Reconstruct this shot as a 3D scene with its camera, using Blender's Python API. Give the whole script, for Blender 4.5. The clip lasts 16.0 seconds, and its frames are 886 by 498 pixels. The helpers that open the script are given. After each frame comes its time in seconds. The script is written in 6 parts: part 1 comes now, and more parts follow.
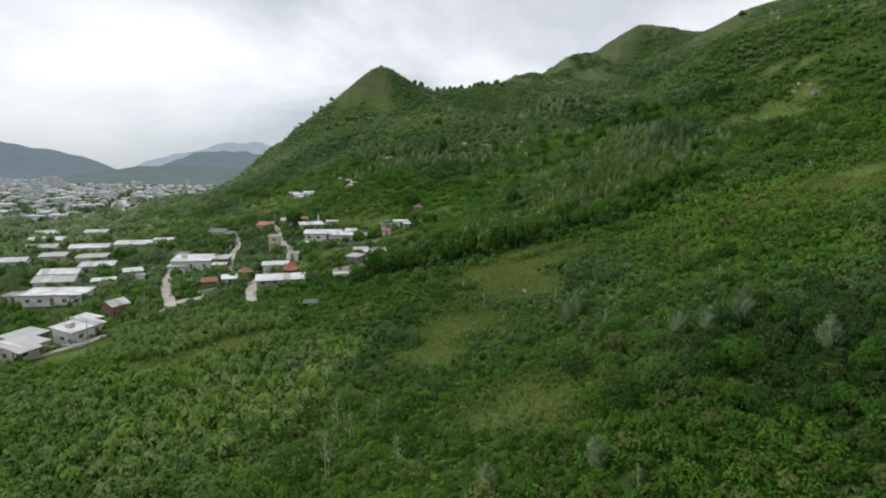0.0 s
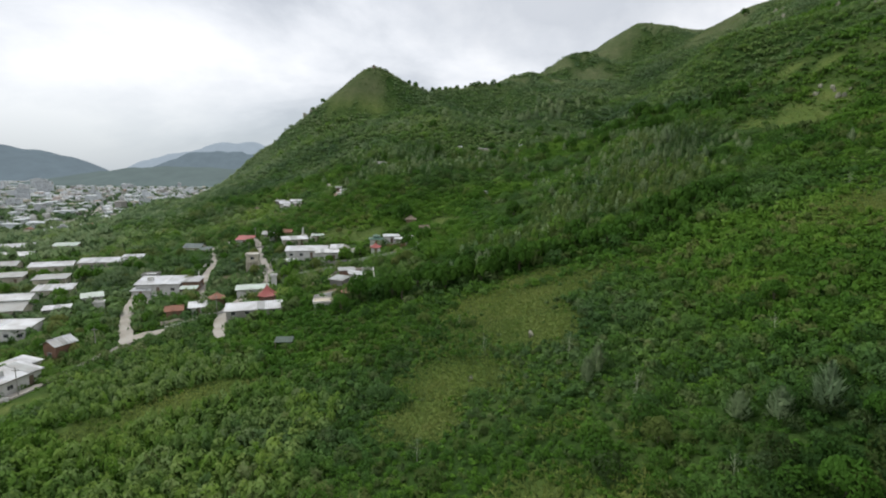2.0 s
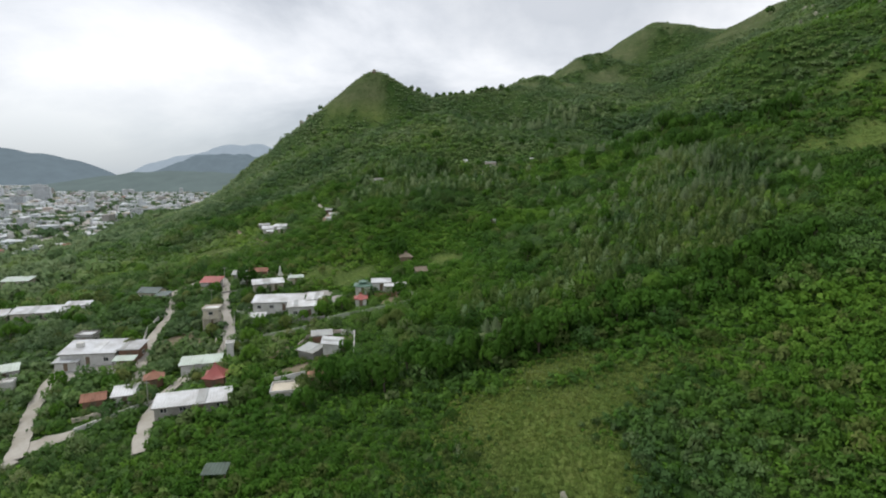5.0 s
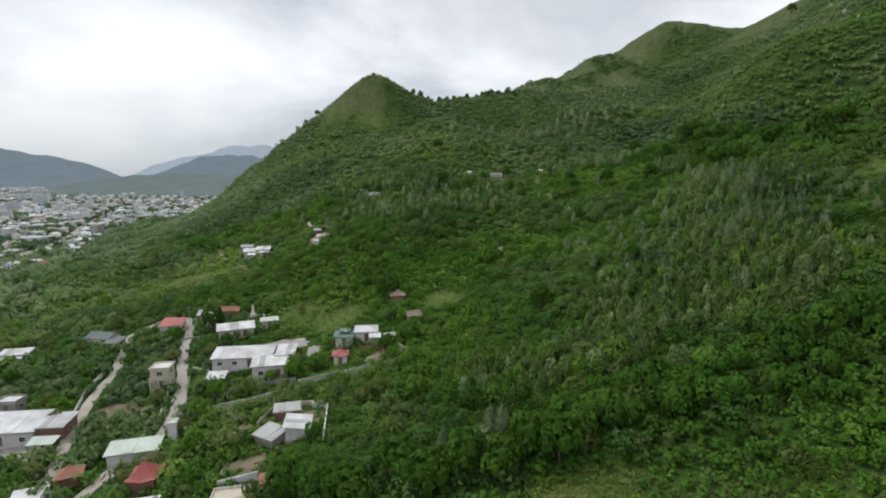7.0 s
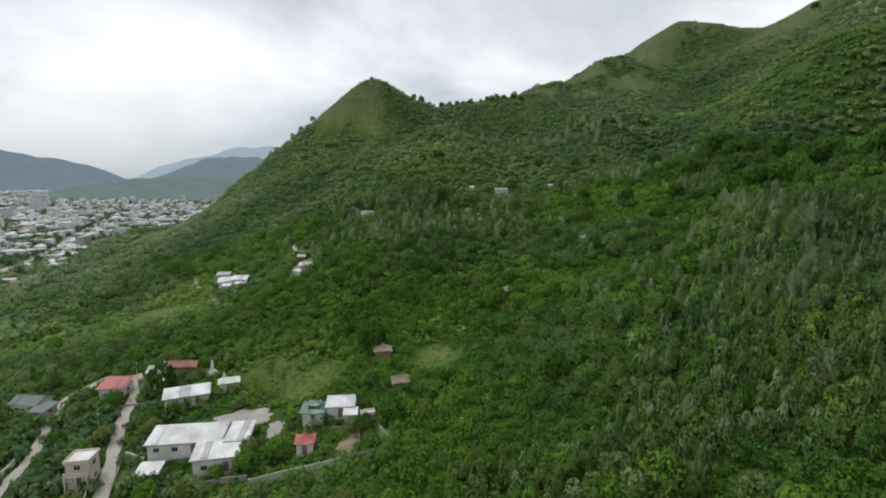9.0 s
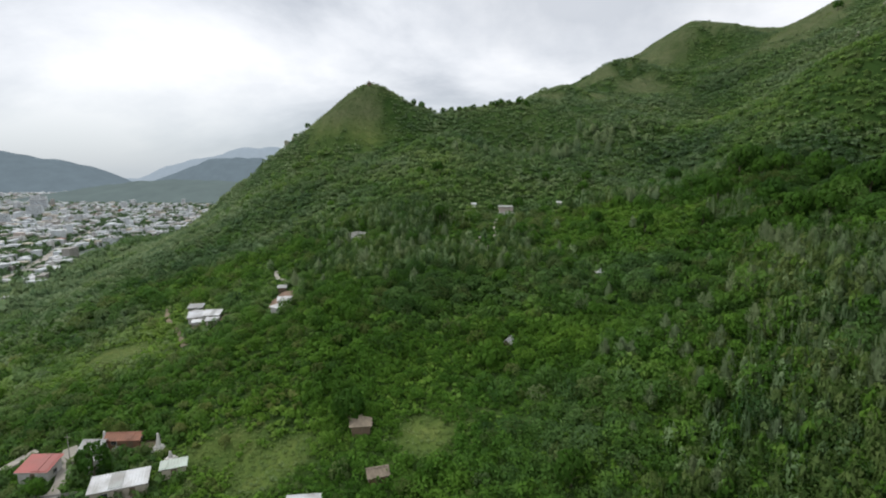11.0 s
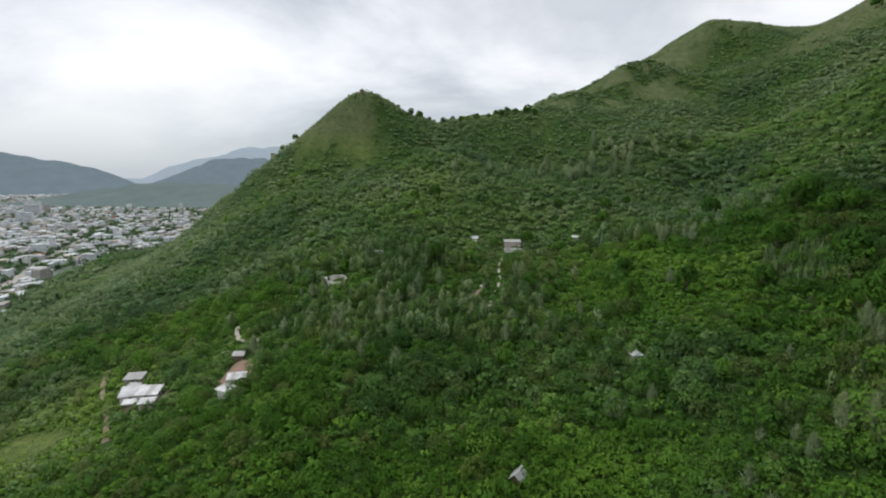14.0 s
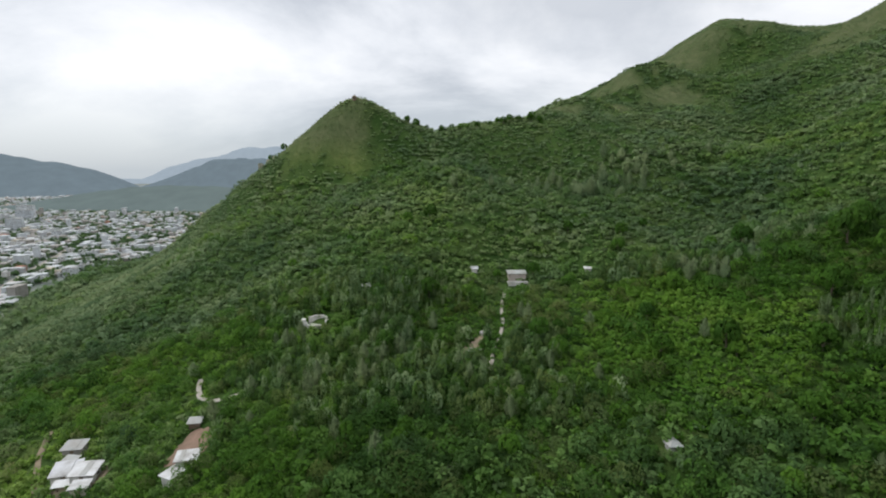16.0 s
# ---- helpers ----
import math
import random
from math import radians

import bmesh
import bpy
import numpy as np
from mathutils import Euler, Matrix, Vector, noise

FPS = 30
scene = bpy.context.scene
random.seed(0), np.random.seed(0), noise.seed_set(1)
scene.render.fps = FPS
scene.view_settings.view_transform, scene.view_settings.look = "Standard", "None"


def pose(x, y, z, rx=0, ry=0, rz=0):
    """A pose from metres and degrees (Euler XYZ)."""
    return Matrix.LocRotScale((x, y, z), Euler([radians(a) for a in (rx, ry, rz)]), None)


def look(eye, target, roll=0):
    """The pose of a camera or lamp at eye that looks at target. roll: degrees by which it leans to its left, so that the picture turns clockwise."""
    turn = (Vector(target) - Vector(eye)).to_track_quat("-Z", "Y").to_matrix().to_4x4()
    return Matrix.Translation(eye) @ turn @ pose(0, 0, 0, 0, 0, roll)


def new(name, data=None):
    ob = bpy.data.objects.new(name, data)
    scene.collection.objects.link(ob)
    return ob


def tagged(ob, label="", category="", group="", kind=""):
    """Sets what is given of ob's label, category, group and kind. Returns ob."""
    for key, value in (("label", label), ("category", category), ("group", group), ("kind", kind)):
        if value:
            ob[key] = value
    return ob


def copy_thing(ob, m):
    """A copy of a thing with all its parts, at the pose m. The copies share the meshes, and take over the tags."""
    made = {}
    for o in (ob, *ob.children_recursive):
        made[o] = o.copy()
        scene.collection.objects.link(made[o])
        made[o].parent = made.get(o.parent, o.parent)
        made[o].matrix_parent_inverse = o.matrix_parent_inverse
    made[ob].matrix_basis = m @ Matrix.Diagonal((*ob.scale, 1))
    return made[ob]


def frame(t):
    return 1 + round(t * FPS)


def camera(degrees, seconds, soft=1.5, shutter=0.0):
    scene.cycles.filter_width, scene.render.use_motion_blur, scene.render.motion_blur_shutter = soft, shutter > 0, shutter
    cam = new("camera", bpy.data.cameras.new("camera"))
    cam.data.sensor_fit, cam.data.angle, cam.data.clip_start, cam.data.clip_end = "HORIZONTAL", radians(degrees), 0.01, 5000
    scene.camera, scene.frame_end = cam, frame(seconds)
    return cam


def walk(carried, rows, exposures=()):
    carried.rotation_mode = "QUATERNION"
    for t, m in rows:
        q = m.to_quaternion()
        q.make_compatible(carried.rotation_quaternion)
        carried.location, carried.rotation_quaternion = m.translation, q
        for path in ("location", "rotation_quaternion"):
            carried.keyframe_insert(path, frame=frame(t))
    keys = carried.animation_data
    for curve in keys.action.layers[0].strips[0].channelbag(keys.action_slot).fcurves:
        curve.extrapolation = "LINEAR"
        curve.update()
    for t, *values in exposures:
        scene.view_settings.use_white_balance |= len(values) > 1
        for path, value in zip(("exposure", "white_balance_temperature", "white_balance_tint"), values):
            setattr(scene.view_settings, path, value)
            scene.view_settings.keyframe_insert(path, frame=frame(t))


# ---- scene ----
cam = camera(82.7, 16.0, soft=2.0)
METRES, EYE, TILT, LEAN, TURN = 200.0, 45.0, -9.5, 0.0, 0.0
ROWS = [
    (0.0, 0.0, 0.0, 0.0, -0.01, 1.04, -0.52),
    (0.5, 0.0008, 0.0177, 0.0076, -0.27, 1.02, -0.44),
    (1.0, 0.0017, 0.0387, 0.0164, -0.44, 0.97, -0.37),
    (1.5, 0.0025, 0.0581, 0.0246, -0.47, 0.97, -0.32),
    (2.0, 0.0039, 0.0816, 0.0352, -0.38, 0.94, -0.27),
    (2.5, 0.0055, 0.1033, 0.0457, -0.28, 0.97, -0.24),
    (3.0, 0.0079, 0.1292, 0.059, -0.17, 0.95, -0.21),
    (3.5, 0.0101, 0.1528, 0.0709, -0.05, 0.96, -0.21),
    (4.0, 0.0123, 0.1812, 0.0852, 0.12, 0.97, -0.2),
    (6.5, 0.0241, 0.3263, 0.1556, 0.94, 0.94, -0.28),
    (7.0, 0.0275, 0.3596, 0.1718, 1.11, 0.94, -0.28),
    (7.5, 0.0301, 0.3892, 0.1863, 1.25, 0.95, -0.28),
    (8.0, 0.0326, 0.4228, 0.2025, 1.42, 0.95, -0.28),
    (8.5, 0.0356, 0.4513, 0.2166, 1.59, 0.94, -0.29),
    (9.0, 0.0397, 0.4836, 0.2326, 1.76, 0.98, -0.34),
    (11.5, 0.0537, 0.6228, 0.3084, 2.49, 0.88, -0.44),
    (12.0, 0.0554, 0.6533, 0.3253, 2.62, 0.83, -0.46),
    (12.5, 0.0573, 0.6805, 0.3397, 2.73, 0.8, -0.44),
    (13.0, 0.0594, 0.7116, 0.3561, 2.84, 0.79, -0.43),
    (13.5, 0.0612, 0.7388, 0.3706, 2.89, 0.75, -0.45),
    (14.0, 0.0631, 0.7703, 0.3879, 2.95, 0.7, -0.45),
    (14.5, 0.0645, 0.7975, 0.4024, 3.0, 0.7, -0.42),
    (15.0, 0.066, 0.8287, 0.42, 3.07, 0.63, -0.41),
    (15.5, 0.0669, 0.857, 0.4356, 3.12, 0.6, -0.43),
    (16.0, 0.0683, 0.8881, 0.453, 3.16, 0.55, -0.39),
]
walk(cam, [(t, pose(0, 0, EYE, TILT, LEAN, TURN) @ pose(METRES * x, METRES * y, METRES * z, 90 + pitch, roll, yaw)) for t, x, y, z, yaw, pitch, roll in ROWS])

# the sky's strength, the drift of its clouds, and the veiled sun
SKY_STRENGTH, CLOUD_X, CLOUD_Y, SUN_STRENGTH = 1.17, 2.3, 1.1, 1.7


# ---- small tools ----
TAU = 2 * math.pi


def part(name, bm, material, parent, label=""):
    """One mesh object under a thing or a part, from a bmesh or a finished mesh."""
    if isinstance(bm, bmesh.types.BMesh):
        me = bpy.data.meshes.new(name)
        bm.to_mesh(me)
        bm.free()
    else:
        me = bm
    if material is not None and not me.materials:
        me.materials.append(material)
    ob = new(name, me)
    ob.parent = parent
    if label:
        tagged(ob, label)
    return ob


def thing(name, m, label, category, group="", kind=""):
    ob = new(name)
    ob.matrix_basis = m
    return tagged(ob, label, category, group, kind)


def box(bm, x0, y0, z0, x1, y1, z1):
    v = [bm.verts.new(p) for p in ((x0, y0, z0), (x1, y0, z0), (x1, y1, z0), (x0, y1, z0), (x0, y0, z1), (x1, y0, z1), (x1, y1, z1), (x0, y1, z1))]
    for f in ((3, 2, 1, 0), (4, 5, 6, 7), (0, 1, 5, 4), (1, 2, 6, 5), (2, 3, 7, 6), (3, 0, 4, 7)):
        bm.faces.new([v[i] for i in f])


def boxes(*rows, bevel=0.0):
    bm = bmesh.new()
    for r in rows:
        box(bm, *r)
    if bevel:
        bmesh.ops.bevel(bm, geom=bm.edges[:], offset=bevel, segments=1, affect="EDGES", profile=0.5)
    return bm


def prism(profile, x0, x1):
    """A solid with the given outline in y and z, drawn out along x."""
    bm = bmesh.new()
    a = [bm.verts.new((x0, y, z)) for y, z in profile]
    b = [bm.verts.new((x1, y, z)) for y, z in profile]
    n = len(profile)
    bm.faces.new(a[::-1])
    bm.faces.new(b)
    for i in range(n):
        bm.faces.new((a[i], a[(i + 1) % n], b[(i + 1) % n], b[i]))
    bmesh.ops.recalc_face_normals(bm, faces=bm.faces[:])
    return bm


def tube(bm, path, r0, r1, sides=6):
    """A tapered round limb along a path of points."""
    rings = []
    for i, p in enumerate(path):
        p = Vector(p)
        d = (Vector(path[min(i + 1, len(path) - 1)]) - Vector(path[max(i - 1, 0)])).normalized()
        u = d.orthogonal().normalized()
        w = d.cross(u)
        r = r0 + (r1 - r0) * i / (len(path) - 1)
        rings.append([bm.verts.new(p + r * (math.cos(TAU * k / sides) * u + math.sin(TAU * k / sides) * w)) for k in range(sides)])
    for a, b in zip(rings, rings[1:]):
        for k in range(sides):
            bm.faces.new((a[k], a[(k + 1) % sides], b[(k + 1) % sides], b[k]))
    bm.faces.new(rings[0][::-1])
    bm.faces.new(rings[-1])


def soup(name, tri, tone=None, facing=None, ash=None):
    """A mesh of loose triangles, (n, 3, 3), with one tone, one facing and one share of grey a triangle."""
    n = len(tri)
    me = bpy.data.meshes.new(name)
    me.vertices.add(3 * n)
    me.vertices.foreach_set("co", np.ascontiguousarray(tri, dtype=np.float32).ravel())
    me.loops.add(3 * n)
    me.loops.foreach_set("vertex_index", np.arange(3 * n, dtype=np.int32))
    me.polygons.add(n)
    me.polygons.foreach_set("loop_start", np.arange(0, 3 * n, 3, dtype=np.int32))
    if tone is not None:
        me.attributes.new("tone", "FLOAT", "FACE").data.foreach_set("value", np.asarray(tone, dtype=np.float32))
    if facing is not None:
        me.attributes.new("facing", "FLOAT_VECTOR", "FACE").data.foreach_set("vector", np.ascontiguousarray(facing, dtype=np.float32).ravel())
    if ash is not None:
        me.attributes.new("ash", "FLOAT", "FACE").data.foreach_set("value", np.asarray(ash, dtype=np.float32))
    me.update(calc_edges=True)
    return me


def grid_noise(x, y, size, seed):
    """Smooth value noise in 0..1 at a scale of size metres."""
    x, y = np.asarray(x, float) / size, np.asarray(y, float) / size
    ix, iy = np.floor(x), np.floor(y)
    fx, fy = x - ix, y - iy
    fx, fy = fx * fx * (3 - 2 * fx), fy * fy * (3 - 2 * fy)

    def lot(a, b):
        v = np.sin(a * 127.1 + b * 311.7 + seed * 74.7) * 43758.5453
        return v - np.floor(v)
    return (lot(ix, iy) * (1 - fx) + lot(ix + 1, iy) * fx) * (1 - fy) + (lot(ix, iy + 1) * (1 - fx) + lot(ix + 1, iy + 1) * fx) * fy


# ---- the lie of the land ----
# broad swell: heights of round hills on a lattice 140 m apart, from the plain (low x) to the main ridge (high x)
SWELL = [
    1, 3, 1, 3, 23, 20, 24, 23, 1, 2, -4, -9, 11, 17, 43, 54, 1, -2, 1, 1, 13, 27, 45, 56, 5, -5, 9, 3, 9, 44, 45, 33,
    6, -19, 10, 35, 5, 28, 69, 49, 1, -1, 32, 52, 23, 16, 74, 75, -2, 0, 5, 17, 56, 46, 52, 61, 2, -4, -7, 7, 57, 89, 85, 45]
# knolls and hollows: x, y, height; about 26 m in radius
KNOLLS = [
    (-66, 538, 44), (215, 335, -11), (282, 776, 14), (197, 395, 16), (185, 300, -25), (302, 837, 23), (384, 755, -9), (170, 258, 9), (194, 690, 10),
    (364, 850, 27), (359, 718, -18), (-115, 533, 17), (61, 485, -17), (91, 626, 9), (31, 375, -10), (154, 690, 15), (116, 436, -9), (-112, 302, -4),
    (153, 218, -1), (383, 661, 8), (168, 544, 1), (-11, 285, 7)]
SPURS = [
    (254, 825, 9), (-151, 560, 23), (-113, 442, 6), (-149, 269, -4), (-195, 600, 29), (69, 616, -15), (39, 62, 2), (94, 242, 7), (-56, 508, -13), (131, 703, -9),
    (148, 341, 8), (226, 803, -5), (186, 262, 16), (-183, 583, -10), (355, 828, -4), (388, 700, 4), (88, 612, 16), (55, 575, 5), (-14, 70, -3), (63, 202, 3),
    (-79, 212, 2), (-24, 541, 2), (186, 298, -13), (158, 250, 2)]

# broader folds of the mountain side: x, y, height; about 34 m in radius
FOLDS = [
    (246, 738, -14), (-62, 474, 2), (246, 694, -14), (246, 430, 6), (-18, 386, 3), (158, 562, 7), (246, 386, 6), (-106, 430, -2), (202, 694, 5), (246, 474, 8), (202, 518, -8),
    (202, 386, 8), (290, 738, 5), (114, 518, 6), (202, 430, 6), (290, 518, 3), (114, 474, 6), (202, 342, 6), (290, 694, -7), (158, 386, -4), (-106, 386, -5), (-62, 430, 2),
    (246, 518, 5), (246, 562, -3), (158, 430, -4), (114, 386, -4), (158, 650, -3), (290, 650, 6), (158, 254, 4), (26, 386, 2)]


def land(x, y):
    """Height of the ground."""
    x, y = np.asarray(x, float), np.asarray(y, float)
    z = np.full(np.broadcast(x, y).shape, 3.0)
    for i, h in enumerate(SWELL):
        if h:
            z = z + h * np.exp(-((x + 420 - 140 * (i % 8)) ** 2 + (y + 100 - 140 * (i // 8)) ** 2) / 28800)
    for cx, cy, h in KNOLLS + SPURS:
        z = z + h * np.exp(-((x - cx) ** 2 + (y - cy) ** 2) / 1352)
    for cx, cy, h in FOLDS:
        z = z + h * np.exp(-((x - cx) ** 2 + (y - cy) ** 2) / 2312)
    rough = np.clip((z - 12) / 60, 0, 1)
    z = z + rough * (2.4 * (grid_noise(x, y, 34, 3) - 0.5) + 1.6 * (grid_noise(x, y, 13, 4) - 0.5))
    # rills that run down the steep flanks
    steep = np.clip((z - 60) / 50, 0, 1)
    z = z - steep * 4.5 * (1 - np.abs(2 * grid_noise(0.75 * x + 0.3 * y + 6 * grid_noise(x, y, 40, 16), 0.35 * y - 0.2 * x, 21, 15) - 1)) ** 3 + steep * 1.2
    return 4 + 4 * np.logaddexp(0, (z - 4) / 4)


def gz(x, y):
    return float(land(x, y))


# ---- world and light: a bright, broken overcast ----
world = bpy.data.worlds.new("overcast_sky")
world.use_nodes = True
scene.world = world
wt = world.node_tree
wt.nodes.clear()


def node(tree, kind, **values):
    n = tree.nodes.new(kind)
    for key, value in values.items():
        if key in n.inputs:
            n.inputs[key].default_value = value
    return n


SUN_HEIGHT, SUN_ROUND = radians(58), radians(-55)
wc = node(wt, "ShaderNodeTexCoord")
sep = node(wt, "ShaderNodeSeparateXYZ")
wt.links.new(wc.outputs["Generated"], sep.inputs[0])
up = node(wt, "ShaderNodeMath")
up.operation = "MAXIMUM"
up.inputs[1].default_value = 0.0
wt.links.new(sep.outputs["Z"], up.inputs[0])
lift = node(wt, "ShaderNodeMath")
lift.operation = "ADD"
lift.inputs[1].default_value = 0.40
wt.links.new(up.outputs[0], lift.inputs[0])
flat = node(wt, "ShaderNodeVectorMath")
flat.operation = "DIVIDE"
wt.links.new(wc.outputs["Generated"], flat.inputs[0])
wt.links.new(lift.outputs[0], flat.inputs[1])
shift = node(wt, "ShaderNodeMapping")
shift.inputs["Location"].default_value = (CLOUD_X, CLOUD_Y, 0.0)
shift.inputs["Scale"].default_value = (0.62, 0.9, 0.0)
wt.links.new(flat.outputs[0], shift.inputs["Vector"])
cloud = node(wt, "ShaderNodeTexNoise", Scale=1.15, Detail=9.0, Roughness=0.58, Distortion=0.3)
wt.links.new(shift.outputs[0], cloud.inputs["Vector"])
tint = node(wt, "ShaderNodeValToRGB")
ramp = tint.color_ramp
ramp.elements[0].position, ramp.elements[0].color = 0.36, (0.52, 0.55, 0.60, 1)
ramp.elements[1].position, ramp.elements[1].color = 0.60, (1.02, 1.02, 1.03, 1)
mid = ramp.elements.new(0.47)
mid.color = (0.78, 0.80, 0.84, 1)
wt.links.new(cloud.outputs["Fac"], tint.inputs[0])
# a grey bank of cloud over the ridge
ahead = node(wt, "ShaderNodeMath")
ahead.operation = "MAXIMUM"
ahead.inputs[1].default_value = 0.05
wt.links.new(sep.outputs["Y"], ahead.inputs[0])
spread = node(wt, "ShaderNodeVectorMath")
spread.operation = "DIVIDE"
wt.links.new(wc.outputs["Generated"], spread.inputs[0])
wt.links.new(ahead.outputs[0], spread.inputs[1])
place = node(wt, "ShaderNodeMapping")
place.inputs["Location"].default_value = (-0.22 / 0.36, 0.0, -0.42 / 0.22)
place.inputs["Scale"].default_value = (1 / 0.36, 0.0, 1 / 0.22)
wt.links.new(spread.outputs[0], place.inputs["Vector"])
ball = node(wt, "ShaderNodeVectorMath")
ball.operation = "LENGTH"
wt.links.new(place.outputs[0], ball.inputs[0])
ragged = node(wt, "ShaderNodeTexNoise", Scale=5.0, Detail=8.0, Roughness=0.6)
wt.links.new(spread.outputs[0], ragged.inputs["Vector"])
edge = node(wt, "ShaderNodeMath")
edge.operation = "ADD"
wt.links.new(ball.outputs["Value"], edge.inputs[0])
wt.links.new(ragged.outputs["Fac"], edge.inputs[1])
bank = node(wt, "ShaderNodeMapRange")
bank.inputs["From Min"].default_value, bank.inputs["From Max"].default_value = 1.6, 1.05
bank.inputs["To Min"].default_value, bank.inputs["To Max"].default_value = 0.0, 0.75
wt.links.new(edge.outputs[0], bank.inputs["Value"])
banked = node(wt, "ShaderNodeMix")
banked.data_type = "RGBA"
banked.inputs[7].default_value = (0.50, 0.53, 0.58, 1)
wt.links.new(bank.outputs["Result"], banked.inputs[0])
wt.links.new(tint.outputs[0], banked.inputs[6])
mist = node(wt, "ShaderNodeMapRange")
mist.inputs["From Min"].default_value, mist.inputs["From Max"].default_value = 0.0, 0.16
mist.inputs["To Min"].default_value, mist.inputs["To Max"].default_value = 0.92, 0.0
wt.links.new(up.outputs[0], mist.inputs["Value"])
low = node(wt, "ShaderNodeMix")
low.data_type = "RGBA"
low.inputs[7].default_value = (0.44, 0.50, 0.555, 1)
wt.links.new(mist.outputs["Result"], low.inputs[0])
wt.links.new(banked.outputs[2], low.inputs[6])
clouds = node(wt, "ShaderNodeBackground", Strength=SKY_STRENGTH)
wt.links.new(low.outputs[2], clouds.inputs["Color"])
nishita = node(wt, "ShaderNodeTexSky")
nishita.sky_type, nishita.sun_disc = "NISHITA", False
nishita.sun_elevation, nishita.sun_rotation = SUN_HEIGHT, SUN_ROUND
clear = node(wt, "ShaderNodeBackground", Strength=0.1)
wt.links.new(nishita.outputs[0], clear.inputs["Color"])
cover = node(wt, "ShaderNodeMixShader")
cover.inputs[0].default_value = 0.88
wt.links.new(clear.outputs[0], cover.inputs[1])
wt.links.new(clouds.outputs[0], cover.inputs[2])
wout = node(wt, "ShaderNodeOutputWorld")
wt.links.new(cover.outputs[0], wout.inputs["Surface"])

sun = new("sun", bpy.data.lights.new("sun", "SUN"))
sun.data.energy, sun.data.angle, sun.data.color = SUN_STRENGTH, radians(20), (1.0, 0.96, 0.90)
sun.matrix_basis = look((0, 0, 0), (-math.sin(SUN_ROUND) * math.cos(SUN_HEIGHT), -math.cos(SUN_ROUND) * math.cos(SUN_HEIGHT), -math.sin(SUN_HEIGHT)))
sun.location = (-300, 200, 600)


# ---- materials ----
def material(name):
    m = bpy.data.materials.new(name)
    m.use_nodes = True
    t = m.node_tree
    return m, t, t.nodes["Principled BSDF"]


def ramped(t, source, *stops):
    r = node(t, "ShaderNodeValToRGB")
    e = r.color_ramp.elements
    e[0].position, e[0].color = stops[0][0], (*stops[0][1], 1)
    e[1].position, e[1].color = stops[-1][0], (*stops[-1][1], 1)
    for p, c in stops[1:-1]:
        e.new(p).color = (*c, 1)
    t.links.new(source, r.inputs[0])
    return r.outputs[0]


def mixed(t, kind, fac, a, b):
    n = node(t, "ShaderNodeMix")
    n.data_type, n.blend_type = "RGBA", kind
    for slot, v in ((0, fac), (6, a), (7, b)):
        if isinstance(v, (int, float)):
            n.inputs[slot].default_value = v
        elif isinstance(v, tuple):
            n.inputs[slot].default_value = (*v, 1)
        else:
            t.links.new(v, n.inputs[slot])
    return n.outputs[2]


def noise_at(t, scale, detail=4.0, rough=0.55):
    g = node(t, "ShaderNodeNewGeometry")
    n = node(t, "ShaderNodeTexNoise", Scale=scale, Detail=detail, Roughness=rough)
    t.links.new(g.outputs["Position"], n.inputs["Vector"])
    return n.outputs["Fac"]


def relief(t, shader, height, strength, distance):
    b = node(t, "ShaderNodeBump", Strength=strength, Distance=distance)
    t.links.new(height, b.inputs["Height"])
    t.links.new(b.outputs[0], shader.inputs["Normal"])


def worn(name, colour, dirt, rough=0.8, metal=0.0, scale=0.5, amount=0.6, bump=0.02):
    """Paint, plaster or sheet of one colour, with dirt at two scales."""
    m, t, p = material(name)
    big = ramped(t, noise_at(t, scale, 5.0), (0.38, (0, 0, 0)), (0.68, (1, 1, 1)))
    fine = noise_at(t, scale * 9, 5.0, 0.65)
    c = mixed(t, "MIX", amount, colour, mixed(t, "MIX", big, colour, dirt))
    c = mixed(t, "MIX", 0.35, c, mixed(t, "MULTIPLY", 1.0, c, ramped(t, fine, (0.3, (0.55, 0.53, 0.5)), (0.7, (1, 1, 1)))))
    info = node(t, "ShaderNodeObjectInfo")
    c = mixed(t, "MULTIPLY", 1.0, c, ramped(t, info.outputs["Random"], (0.0, (0.86, 0.86, 0.87)), (1.0, (1.0, 0.99, 0.97))))
    t.links.new(c, p.inputs["Base Color"])
    p.inputs["Roughness"].default_value, p.inputs["Metallic"].default_value = rough, metal
    relief(t, p, fine, 0.4, bump)
    return m


